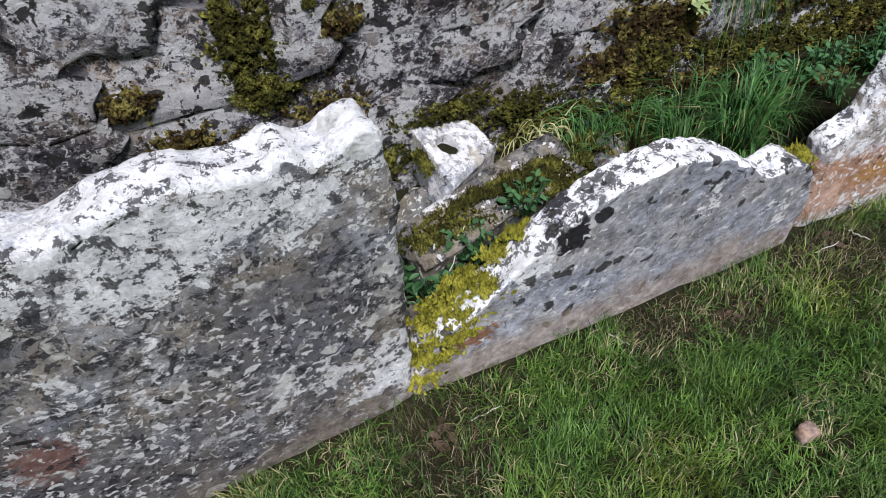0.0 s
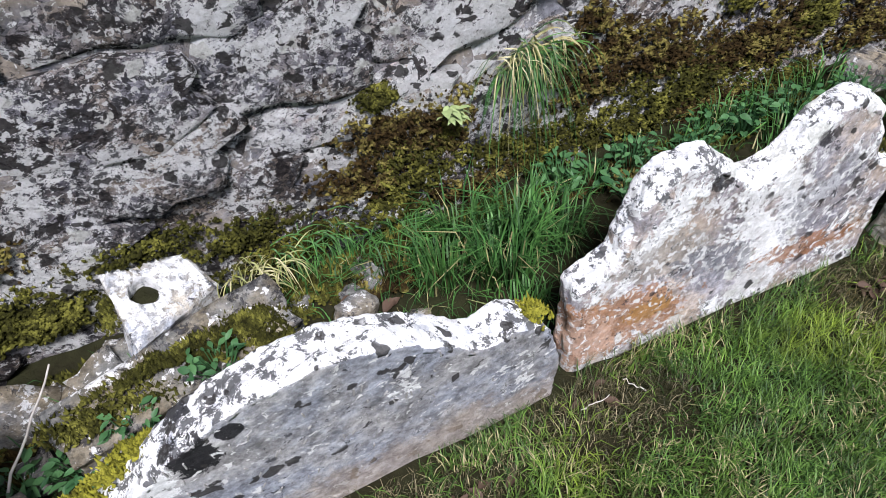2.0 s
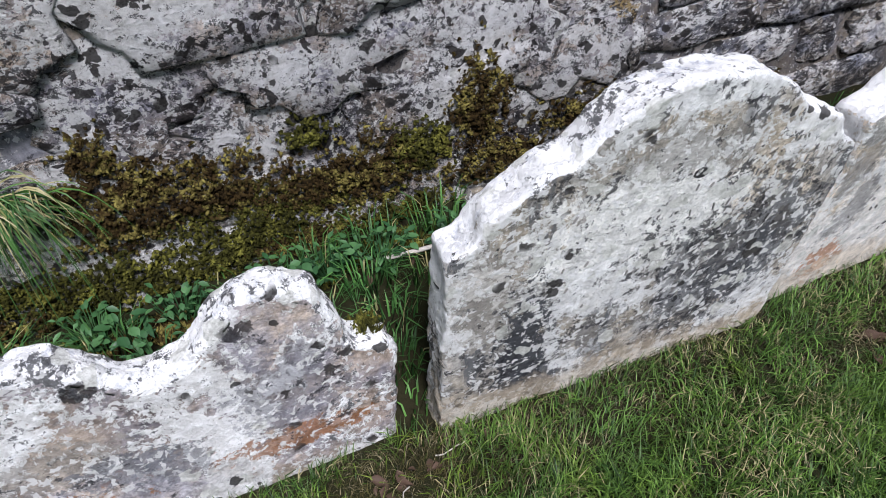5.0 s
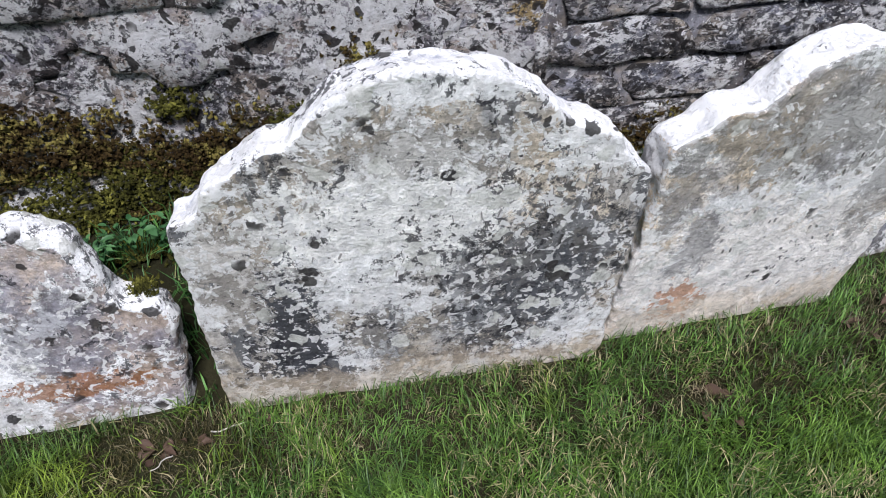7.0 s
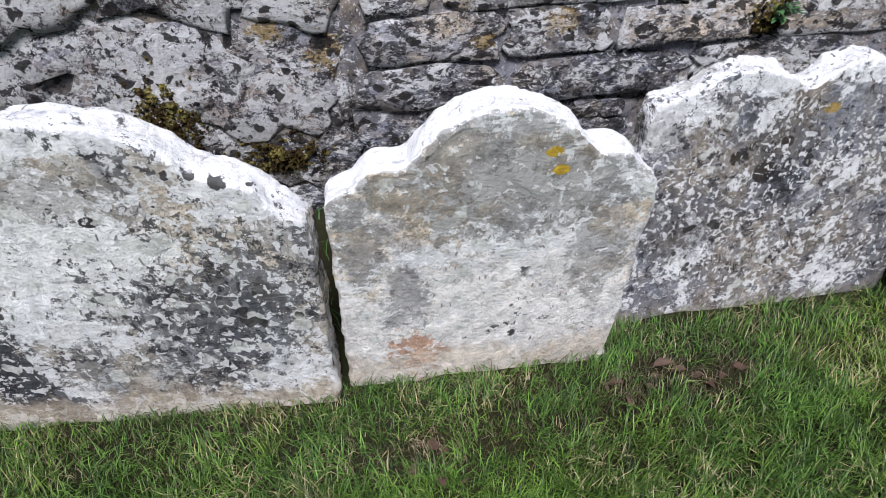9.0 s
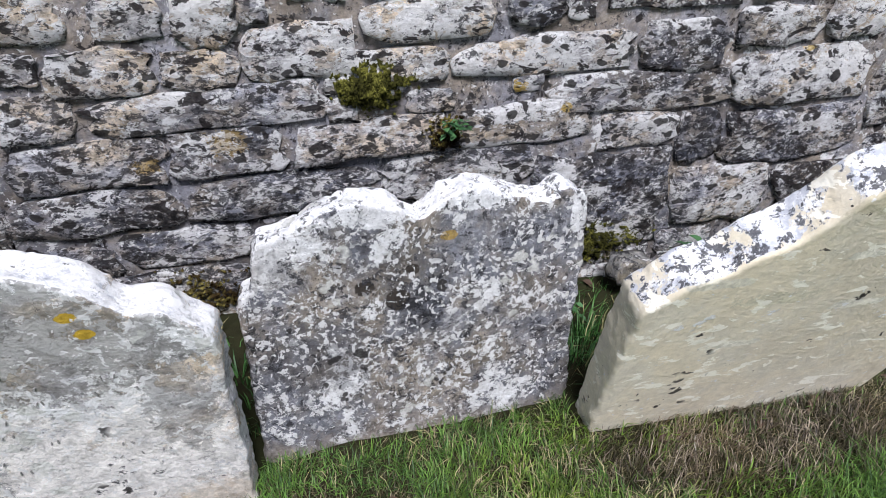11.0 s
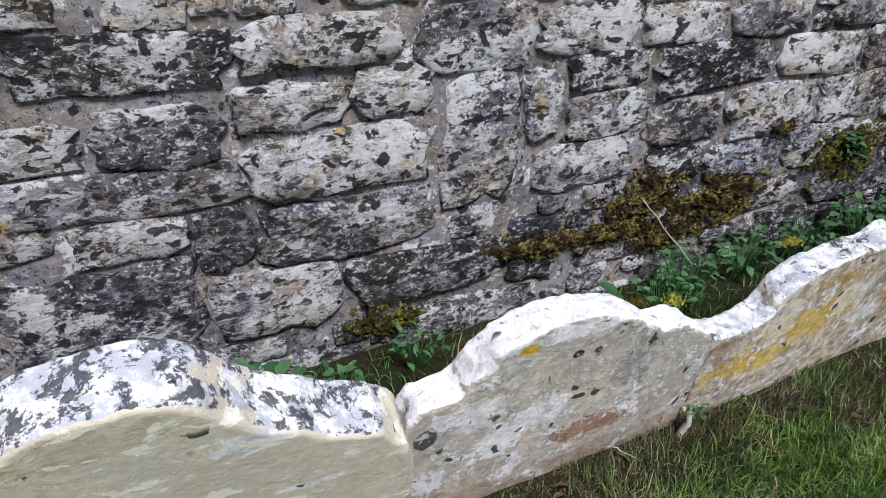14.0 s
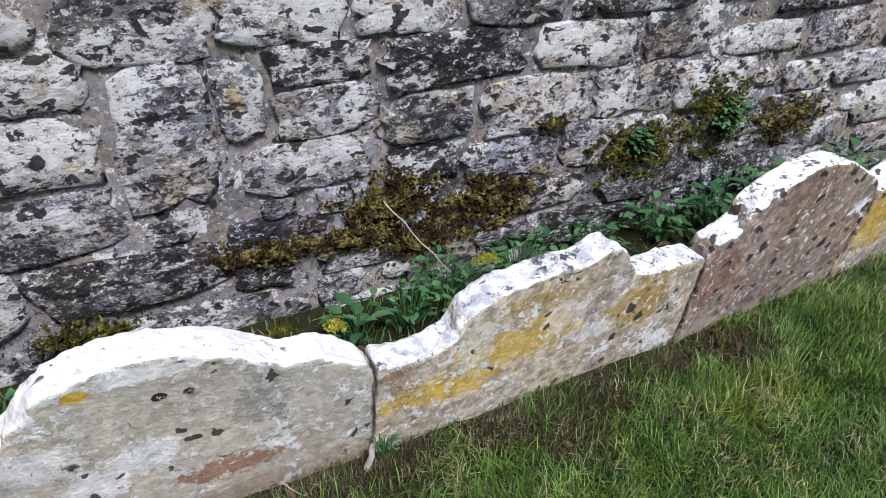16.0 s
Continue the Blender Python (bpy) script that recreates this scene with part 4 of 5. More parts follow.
# ---- plants ----
def blades(root, length, width, heading, bend, stiff=0.5, curl=None):
    """Arrays of grass blades: five corners each, a quad and a tip. bend: how far the tip leans, as a share of the length."""
    n = len(root)
    side = np.c_[-np.sin(heading), np.cos(heading), np.zeros(n)] * (width * 0.5)[:, None]
    out = np.c_[np.cos(heading), np.sin(heading), np.zeros(n)]
    mid = root + out * (length * bend * 0.30)[:, None]
    mid[:, 2] += length * stiff * np.sqrt(np.clip(1 - (bend * 0.4) ** 2, 0.1, 1))
    tip = root + out * (length * bend)[:, None]
    tip[:, 2] += length * np.sqrt(np.clip(1 - np.clip(bend, 0, 0.98) ** 2, 0.03, 1))
    if curl is not None:
        tip[:, 2] -= curl * length
    v = np.stack([root - side, root + side, mid - side * 0.8, mid + side * 0.8, tip], 1).reshape(-1, 3)
    base = np.arange(n)[:, None] * 5
    loops = (base + np.array([0, 1, 3, 2, 2, 3, 4])).ravel()
    return v, loops, np.tile([4, 3], n)


DIRT = [(5.02, 0.76, 0.13), (5.32, 0.80, 0.15), (5.36, 0.72, 0.12), (5.60, 0.82, 0.12), (6.13, 0.80, 0.09), (6.66, 0.82, 0.10), (6.88, 0.82, 0.10), (3.48, 0.73, 0.06), (3.69, 0.73, 0.06), (1.93, 0.77, 0.09), (1.13, 0.82, 0.08), (0.14, 0.66, 0.10), (0.88, 0.73, 0.07), (1.20, 0.78, 0.10), (1.30, 0.76, 0.07), (1.89, 0.80, 0.09), (1.97, 0.79, 0.08), (3.05, 0.65, 0.05), (3.58, 0.78, 0.07), (3.74, 0.75, 0.06), (4.40, 0.76, 0.16),
        (4.75, 0.76, 0.17), (5.00, 0.78, 0.14), (5.20, 0.80, 0.13), (5.62, 0.80, 0.14), (5.85, 0.80, 0.10), (6.26, 0.68, 0.08), (6.90, 0.75, 0.09), (0.13, 0.71, 0.09), (6.4, 0.80, 0.14), (4.45, 0.72, 0.13), (4.65, 0.74, 0.15), (4.85, 0.74, 0.15), (5.10, 0.75, 0.14), (5.38, 0.79, 0.12), (0.16, 0.68, 0.10), (0.7, 0.77, 0.08)]


THIN = [(2.15, 0.78, 0.11), (2.35, 0.77, 0.10), (2.55, 0.76, 0.11), (2.75, 0.75, 0.11), (2.95, 0.74, 0.13), (3.2, 0.73, 0.13), (3.42, 0.75, 0.14), (3.7, 0.84, 0.13), (4.0, 0.86, 0.13)]


def bareness(x, y):
    """How far the soil shows: in worn hollows and along the feet of the stones."""
    worn = np.zeros_like(x)
    for cx, cy, r in DIRT:
        worn = np.maximum(worn, np.clip(1.6 - np.hypot((x - cx) * 0.8, y - cy) / r, 0, 1))
    for cx, cy, r in THIN:
        worn = np.maximum(worn, 0.55 * np.clip(1.8 - np.hypot((x - cx) * 0.7, y - cy) / r, 0, 1))
    ragged = np.array([lumpy(a * 7, b * 7, 50) for a, b in zip(x, y)])
    foot = np.clip(1 - (lerp_table(x, FACE) - y) / 0.075 + 0.9 * ragged, 0, 1)
    return np.clip(np.maximum(worn + 0.3 * ragged * (worn > 0), 0.6 * foot), 0, 1)


def lawn(name, count, x_range, y_range, long_, wide, material, keep, label, seed, clumpy=1.5):
    g = np.random.default_rng(seed)
    x, y = g.uniform(*x_range, count), g.uniform(*y_range, count)
    ok = g.random(count) < keep(x, y)
    x, y = x[ok], y[ok]
    clump = np.array([lumpy(a * 23, b * 23, 60) for a, b in zip(x, y)])
    ok = g.random(len(x)) < np.clip(0.75 + clumpy * clump, 0.12, 1)
    x, y = x[ok], y[ok]
    n = len(x)
    patch = np.array([lumpy(a * 4, b * 4, 9) for a, b in zip(x, y)])
    length = g.uniform(*long_, n) * (1 + 0.45 * patch)
    root = np.c_[x, y, ground_z(x, y) - 0.004]
    drift = np.array([lumpy(a * 2.4, b * 2.4, 30) + 0.5 * lumpy(a * 8, b * 8, 31) for a, b in zip(x, y)]) * 6
    v, l, s = blades(root, length, g.uniform(*wide, n), drift + g.normal(0, 1.5, n), g.beta(2.4, 1.4, n) * 1.05, 0.5)
    return thing(name, fast_mesh(name, v, l, s), material, label, "grass", kind="stuff")


FACE = [(-0.6, .70), (.12, .80), (.4, .80), (1.15, .86), (1.2, .885), (2.0, .885), (2.1, .85), (3.45, .84), (3.5, .94), (4.25, .96), (4.27, .84), (5.05, .84), (5.1, .85), (5.8, .85), (6.7, .865), (7.7, .92), (8.4, .95)]


def in_front(x, y):
    return y < lerp_table(x, FACE) - 0.004


lawn("lawn_grass", 500000, (-0.9, 8.3), (0.10, 0.97), (0.022, 0.068), (0.0015, 0.0034), LAWN, lambda x, y: in_front(x, y) * (1 - 0.97 * bareness(x, y)),
     "short green mown churchyard grass with dry blades", 21)
lawn("lawn_grass_far", 60000, (-2.0, 9.4), (-1.6, 0.10), (0.02, 0.05), (0.003, 0.006), LAWN, lambda x, y: 1.0 + 0 * x, "short green mown churchyard grass", 22)
lawn("dead_grass", 230000, (-0.6, 8.2), (0.45, 0.97), (0.012, 0.045), (0.0010, 0.0022), THATCH,
     lambda x, y: in_front(x, y) * np.clip(0.10 + 0.9 * bareness(x, y), 0, 1), "dead straw-coloured grass litter along the stones", 23, 0.5)
lawn("straw_litter", 15000, (4.15, 5.3), (0.42, 0.90), (0.02, 0.07), (0.0014, 0.003), STRAW,
     lambda x, y: in_front(x, y) * np.exp(-((x - 4.66) / 0.34) ** 2 - ((y - 0.72) / 0.11) ** 2), "dry grey-brown straw litter under a leaning headstone", 25, 0.8)


def gap_keep(x, y):
    back = lerp_table(x, FACE) + 0.11
    density = lerp_table(x, [(-1, 0.02), (0.5, 0.25), (0.7, 0.6), (1.3, 0.9), (1.45, 0.4), (2.4, 0.45), (3.4, 0.15), (4.2, 0.5), (5.0, 0.5), (5.6, 0.6), (8.0, 0.7)])
    return ((y > back) & (y < lerp_table(x, WALL_LINE) - 0.02)) * density


lawn("wild_grass", 22000, (-0.4, 8.4), (0.9, 1.48), (0.03, 0.085), (0.002, 0.0045), LONG, gap_keep, "unmown grass in the gap behind the headstones", 24)


def tuft(name, where, spread, count, long_, wide, bend, material, label, seed, category="grass"):
    g = np.random.default_rng(seed)
    a, r = g.uniform(0, 6.283, count), spread * np.sqrt(g.random(count))
    x, y = where[0] + np.cos(a) * r, where[1] + np.sin(a) * r * 0.6
    z = ground_z(x, y) - 0.01
    length = g.uniform(*long_, count)
    lean = g.uniform(*bend, count)
    head = np.arctan2(y - where[1], x - where[0]) + g.normal(0, 0.7, count)
    v, l, s = blades(np.c_[x, y, z], length, g.uniform(*wide, count), head, lean, 0.6, g.uniform(0.0, 0.35, count))
    return thing(name, fast_mesh(name, v, l, s), material, label, category, kind="stuff")


for n, (x, y, c, hi) in enumerate([(1.02, 1.20, 120, .20), (1.15, 1.15, 160, .24), (1.24, 1.24, 160, .24), (1.10, 1.30, 120, .22), (1.32, 1.20, 110, .20), (.92, 1.27, 60, .16), (1.45, 1.32, 60, .14), (1.75, 1.30, 60, .13),
                                   (2.05, 1.25, 70, .16), (2.2, 1.22, 60, .15), (4.38, 1.16, 80, .15), (4.30, 1.08, 60, .14), (5.02, 1.22, 50, .14), (6.2, 1.25, 60, .12), (6.75, 1.25, 50, .12), (1.95, 1.39, 60, .14), (2.10, 1.38, 70, .15), (2.28, 1.38, 70, .16), (.82, 1.34, 60, .12), (.70, 1.30, 50, .10), (.98, 1.37, 70, .13), (2.03, .93, 40, .07), (2.03, 1.03, 70, .10), (2.05, 1.13, 70, .12), (1.15, .97, 40, .08), (1.15, 1.06, 60, .12), (3.49, 1.06, 50, .10), (3.45, 1.18, 50, .10)]):
    tuft("grass_tuft", (x, y), 0.07, c, (hi * 0.5, hi * 1.1), (0.003, 0.006), (0.15, 0.85), LONG, "tuft of long green grass behind the headstones", 40 + n)


def hanging(where, spread, count, long_, wide, material, label, seed):
    """Grass rooted in the face of the wall: each blade rises a little, arches out and hangs down."""
    g = np.random.default_rng(seed)
    root = np.array(where) + np.c_[g.normal(0, spread, count), np.zeros(count), g.normal(0, spread * 0.6, count)]
    head = g.normal(-1.35, 0.75, count)
    length, rise, drop = g.uniform(*long_, count), g.uniform(0.05, 0.7, count), g.uniform(0.4, 1.35, count)
    width = g.uniform(*wide, count)
    out = np.c_[np.cos(head), 0.45 * np.sin(head), np.zeros(count)]
    side = np.c_[-np.sin(head), np.cos(head), 0.4 * np.ones(count)]
    rows, steps = [], 6
    for k in range(steps + 1):
        u = k / steps
        p = root + out * (length * 0.75 * u ** 0.85)[:, None]
        p[:, 2] += length * (rise * u - drop * u ** 2.2)
        half = side * (width * 0.5 * (1 - 0.9 * u ** 2))[:, None]
        rows += [p - half, p + half]
    v = np.stack(rows, 1).reshape(-1, 3)
    face = np.array([[2 * k, 2 * k + 1, 2 * k + 3, 2 * k + 2] for k in range(steps)]).ravel()
    loops = (np.arange(count)[:, None] * 2 * (steps + 1) + face).ravel()
    return thing("hanging_grass", fast_mesh("hanging_grass", v, loops, np.full(count * steps, 4)), material, label, "grass", kind="stuff")


hanging((1.32, 1.44, 0.455), 0.028, 50, (0.10, 0.24), (0.0022, 0.0042), DRY, "straw-coloured grass hanging from the wall", 70)
hanging((1.36, 1.44, 0.445), 0.034, 150, (0.11, 0.26), (0.0026, 0.005), LONG, "green grass hanging from the wall", 73)
hanging((0.64, 1.30, 0.21), 0.05, 60, (0.07, 0.16), (0.002, 0.004), DRY, "straw grass hanging over the broken slab", 71)
hanging((0.76, 1.36, 0.20), 0.06, 60, (0.07, 0.16), (0.002, 0.004), LONG, "green grass arching from the wall's foot", 72)


def leaf_mesh(name, wide, material):
    """One pointed oval leaf, a metre long, folded along its midrib."""
    verts = [(u, w * wide, h) for u, w, h in ((0, 0, 0), (0.15, 0.16, 0.02), (0.15, 0, -0.01), (0.15, -0.16, 0.02), (0.4, 0.27, 0.05), (0.4, 0, -0.02), (0.4, -0.27, 0.05), (0.75, 0.19, 0.0), (0.75, 0, -0.07), (0.75, -0.19, 0.0), (1.05, 0, -0.18))]
    me = raw_mesh(name, verts, [(0, 2, 1), (0, 3, 2), (1, 2, 5, 4), (2, 3, 6, 5), (4, 5, 8, 7), (5, 6, 9, 8), (7, 8, 10), (8, 9, 10)])
    me.materials.append(material)
    me.polygons.foreach_set("use_smooth", [True] * len(me.polygons))
    return me


WEED = Tree("weed_leaf")
WEED = WEED.finish(WEED.scale(WEED.mix(WEED.each(), (0.020, 0.068, 0.024), (0.065, 0.155, 0.055)), WEED.mix(WEED.noise(60, 3), (0.75, 0.75, 0.75), (1.2, 1.2, 1.2))), 0.5, WEED.noise(150, 2), 0.001, 0.35)
PALE_WEED = Tree("pale_rosette_leaf")
PALE_WEED = PALE_WEED.finish(PALE_WEED.mix(PALE_WEED.noise(80, 3), (0.15, 0.21, 0.08), (0.32, 0.38, 0.17)), 0.55, PALE_WEED.noise(150, 2), 0.001, 0.3)
LEAVES = [leaf_mesh("leaf", wide, WEED) for wide in (1.0, 0.75, 1.25)]
PALE_LEAVES = [leaf_mesh("leaf", wide, PALE_WEED) for wide in (1.0, 0.8, 1.2)]


def weed(where, radius, leaves, size, seed, label="leafy green weed behind the headstones", on_wall=False, leaf_kinds=LEAVES):
    """A low plant: thin stems from one root, a leaf at each stem's end."""
    g = random.Random(seed)
    x0, y0 = where[:2]
    z0 = where[2] if len(where) == 3 else float(ground_z(x0, y0))
    verts, faces, set_ = [], [], []
    for i in range(leaves):
        a, r = g.uniform(0, 6.283), radius * math.sqrt(g.random())
        if on_wall:
            c = Vector((r * math.cos(a), -g.uniform(0.01, 0.04), 0.7 * r * math.sin(a)))
            head = g.uniform(-2.8, -0.3)
        else:
            c = Vector((r * math.cos(a), 0.7 * r * math.sin(a), g.uniform(0.02, 0.05) + 0.9 * g.random() * radius))
            head = a + g.gauss(0, 0.6)
        set_.append((c, Euler((g.uniform(-0.4, 0.4), g.uniform(-0.5, 0.35), head)), size * g.uniform(0.6, 1.25)))
        o, d = len(verts), 0.0011
        foot = Vector((c.x * 0.3, c.y * 0.3 + (0.01 if on_wall else 0), -0.005))
        verts += [(foot.x - d, foot.y, foot.z), (foot.x + d, foot.y - d, foot.z), (foot.x + d, foot.y + d, foot.z), (c.x - d, c.y, c.z), (c.x + d, c.y - d, c.z), (c.x + d, c.y + d, c.z)]
        faces += [(o, o + 1, o + 4, o + 3), (o + 1, o + 2, o + 5, o + 4), (o + 2, o, o + 3, o + 5)]
    plant = tagged(new("weed"), label, "plant")
    plant.location = (x0, y0, z0)
    thing("stalk", raw_mesh("stalk", verts, faces), WEED, parent=plant, kind="stuff")
    for i, (c, turn, s) in enumerate(set_):
        leaf = new("leaf", leaf_kinds[i % 3])
        leaf.parent, leaf.location, leaf.rotation_euler, leaf.scale = plant, c, turn, (s, s, s)
    return plant


for n, (x, y, r, c, s) in enumerate([(.20, .97, .06, 50, .026), (.30, .99, .06, 60, .024), (.40, 1.02, .06, 60, .022), (.50, 1.04, .05, 40, .022), (.22, 1.03, .07, 60, .030), (.10, 1.05, .05, 30, .03), (.30, 1.05, .05, 40, .026), (1.50, 1.32, .06, 26, .036), (1.85, 1.33, .08, 50, .026), (1.62, 1.34, .07, 60, .022), (1.74, 1.27, .07, 60, .022), (1.97, 1.32, .07, 60, .024), (1.42, 1.38, .06, 44, .024), (1.55, 1.22, .06, 40, .022), (2.1, 1.30, .08, 60, .024), (2.30, 1.28, .08, 50, .026), (4.34, 1.25, .07, 50, .028),
                                     (4.86, 1.30, .09, 34, .060), (5.05, 1.25, .06, 30, .04), (5.30, 1.32, .06, 40, .026), (5.92, 1.22, .06, 24, .055), (6.08, 1.23, .08, 60, .032), (6.25, 1.30, .09, 70, .032), (6.50, 1.30, .08, 70, .036),
                                     (6.75, 1.28, .08, 60, .034), (7.05, 1.28, .09, 70, .04), (7.25, 1.26, .10, 80, .05), (7.5, 1.24, .10, 80, .05), (7.85, 1.22, .12, 90, .05), (5.85, 0.83, .035, 24, .016)]):
    weed((x, y) if not 4.6 < x < 6.9 or y < 1 else (x, y, float(ground_z(x, y)) + 0.03), r * (1.35 if x > 4.6 and y > 1 else 1.0), c, s, 200 + n)
weed((.33, 1.03, .13), .05, 50, .022, 310, "small green weed before the broken slab")
weed((.50, 1.08, .17), .05, 50, .022, 311, "small green weed before the broken slab")
weed((4.075, 1.44, 0.645), 0.035, 34, 0.026, 300, "small leafy plant rooted in a wall joint", True)
weed((1.14, 1.42, 0.40), 0.022, 26, 0.034, 301, "pale rosette plant rooted in the wall", True, PALE_LEAVES)
weed((6.95, 1.38, 0.50), 0.06, 60, 0.03, 302, "green weed growing against the wall", True)
weed((7.3, 1.36, 0.55), 0.08, 70, 0.035, 303, "green weed growing against the wall", True)


def moss(where, rx, rz, count, size, material, label, seed, flat=False, bulge=0.03, turn=0.0):
    """A cushion of moss: a swarm of small pointed tufts, denser at its middle, with an uneven outline. flat: on ground or a top."""
    count, size = int(count * 2.2), size * 0.62
    g = np.random.default_rng(seed)
    u, w = g.normal(0, 0.62, count), g.normal(0, 0.62, count)
    keep = np.array([math.hypot(a, b) + 0.9 * lumpy(a * 2.6 + seed, b * 2.6) + 1.0 * lumpy(a * 6 + seed, b * 6, 3) < 0.80 for a, b in zip(u, w)])
    u, w = u[keep], w[keep]
    n = len(u)
    d = np.clip(1 - np.hypot(u, w), 0, 1)
    ux = u * rx * math.cos(turn) - w * rz * math.sin(turn)
    wz = u * rx * math.sin(turn) + w * rz * math.cos(turn)
    clump = np.array([lumpy(a * 60, b * 60, seed) for a, b in zip(ux, wz)])
    lift = bulge * np.sqrt(d) * (0.75 + 0.9 * clump) + g.uniform(-0.003, 0.004, n)
    if flat:
        c = np.c_[where[0] + ux, where[1] + wz, where[2] + lift]
        axis = np.array([0, 0, 1.0])
    else:
        c = np.c_[where[0] + ux, lerp_table(where[0] + ux, WALL_LINE) + where[1] - lift, where[2] + wz]
        axis = np.array([0, -0.8, 0.6])
    s = size * g.uniform(0.5, 1.4, n)
    tip = c + (axis + g.normal(0, 0.45, (n, 3))) * (s * 1.7)[:, None]
    a = g.uniform(0, 6.283, n)
    if flat:
        e1, e2 = np.array([1.0, 0, 0]), np.array([0, 1.0, 0])
    else:
        e1, e2 = np.array([1.0, 0, 0]), np.array([0, 0.6, 0.8])
    v = [c + (np.cos(a + k)[:, None] * e1 + np.sin(a + k)[:, None] * e2) * (s * 0.75)[:, None] for k in (0, 1.571, 3.142, 4.712)]
    v = np.stack([*v, tip], 1).reshape(-1, 3)
    base = np.arange(n)[:, None] * 5
    loops = (base + np.array([0, 1, 4, 1, 2, 4, 2, 3, 4, 3, 0, 4])).ravel()
    return thing("moss", fast_mesh("moss", v, loops, np.full(4 * n, 3)), material, label, "moss", kind="stuff")


BROWN = "dark brown and olive moss on the stone wall"
for n, (x, z, rx, rz, c, m) in enumerate([
        (-0.01, 0.60, .070, .15, 2400, MOSS_GREEN), (0.0, 0.50, .07, .05, 900, MOSS_GREEN), (0.14, 0.70, .045, .09, 700, MOSS_GREEN), (0.19, 0.60, .05, .035, 350, MOSS_BROWN), (-0.20, 0.43, .06, .035, 500, MOSS_BROWN), (-0.27, 0.55, .05, .035, 350, MOSS_BROWN), (-0.10, 0.38, .12, .035, 700, MOSS_BROWN), (0.40, 0.30, .14, .04, 700, MOSS_GREEN), (0.08, 0.23, .13, .06, 2000, MOSS_GREEN), (0.20, 0.20, .10, .05, 1200, MOSS_GREEN), (0.98, 0.47, .05, .035, 400, MOSS_GREEN), (1.15, 0.33, .05, .04, 500, MOSS_GREEN), (2.28, 0.33, .09, .07, 900, MOSS_GREEN), (0.12, 0.40, .10, .06, 700, MOSS_BROWN), (-0.1, 0.30, .14, .05, 700, MOSS_GREEN), (0.0, 0.22, .2, .05, 900, MOSS_GREEN), (0.62, 0.24, .12, .04, 700, MOSS_GREEN),
        (0.90, 0.27, .12, .07, 900, MOSS_BROWN), (1.05, 0.25, .12, .08, 900, MOSS_GREEN), (0.98, 0.38, .09, .05, 800, MOSS_BROWN), (0.80, 0.17, .2, .04, 800, MOSS_GREEN), (1.12, 0.35, .12, .09, 1300, MOSS_BROWN), (1.25, 0.22, .14, .06, 800, MOSS_GREEN),
        (1.55, 0.34, .13, .08, 1100, MOSS_BROWN), (1.76, 0.36, .12, .09, 1100, MOSS_BROWN), (1.62, 0.43, .06, .05, 500, MOSS_BROWN), (1.48, 0.43, .06, .025, 300, MOSS_BROWN), (1.85, 0.22, .26, .09, 1900, MOSS_GREEN), (1.95, 0.30, .16, .07, 900, MOSS_BROWN), (1.45, 0.20, .18, .07, 900, MOSS_GREEN), (2.12, 0.30, .16, .10, 1500, MOSS_BROWN), (1.55, 0.50, .05, .05, 400, MOSS_BROWN),
        (2.00, 0.44, .05, .04, 350, MOSS_GREEN), (2.45, 0.42, .08, .12, 1300, MOSS_BROWN), (2.5, 0.24, .16, .08, 1000, MOSS_BROWN), (2.75, 0.32, .10, .05, 500, MOSS_BROWN), (3.3, 0.20, .2, .06, 800, MOSS_BROWN),
        (3.87, 0.755, .075, .045, 2600, MOSS_GREEN), (3.85, 0.75, .05, .035, 1400, MOSS_GREEN), (4.06, 0.61, .04, .04, 350, MOSS_BROWN), (4.50, 0.20, .16, .06, 1000, MOSS_GREEN), (5.25, 0.18, .12, .05, 700, MOSS_GREEN),
        (5.75, 0.33, .14, .04, 1000, MOSS_BROWN), (5.98, 0.33, .12, .05, 900, MOSS_BROWN), (6.10, 0.42, .13, .10, 1700, MOSS_BROWN), (6.42, 0.37, .16, .09, 2200, MOSS_BROWN), (6.2, 0.28, .14, .06, 800, MOSS_BROWN),
        (6.95, 0.46, .16, .10, 1200, MOSS_GREEN), (7.25, 0.55, .14, .14, 1200, MOSS_GREEN), (7.6, 0.50, .2, .08, 900, MOSS_BROWN), (6.62, 0.60, .05, .02, 160, MOSS_BROWN), (.70, .14, .16, .05, 800, MOSS_GREEN), (.95, .15, .16, .05, 800, MOSS_GREEN), (1.20, .14, .16, .05, 800, MOSS_BROWN), (1.45, .13, .16, .05, 800, MOSS_GREEN), (1.70, .14, .16, .05, 800, MOSS_GREEN), (1.95, .14, .16, .05, 800, MOSS_BROWN), (2.20, .15, .16, .05, 800, MOSS_GREEN)]):
    moss((x, 0.004, z), rx * 1.2, rz * 1.2, int(c * 1.05), 0.0085, m, BROWN if m == MOSS_BROWN else "olive green moss on the stone wall", 500 + n)
GOLDEN = "bright yellow-green moss cushion on a headstone"
moss((.20, .86, .165), .075, .045, 900, .008, MOSS_GOLD, GOLDEN, 601, True, .035)
moss((.27, .86, .235), .075, .045, 900, .008, MOSS_GOLD, GOLDEN, 602, True, .025)
moss((.15, .84, .09), .05, .045, 600, .008, MOSS_GOLD, GOLDEN, 603, True, .03)
moss((.345, .865, .295), .06, .025, 500, .007, MOSS_GOLD, GOLDEN, 604, True, .015)
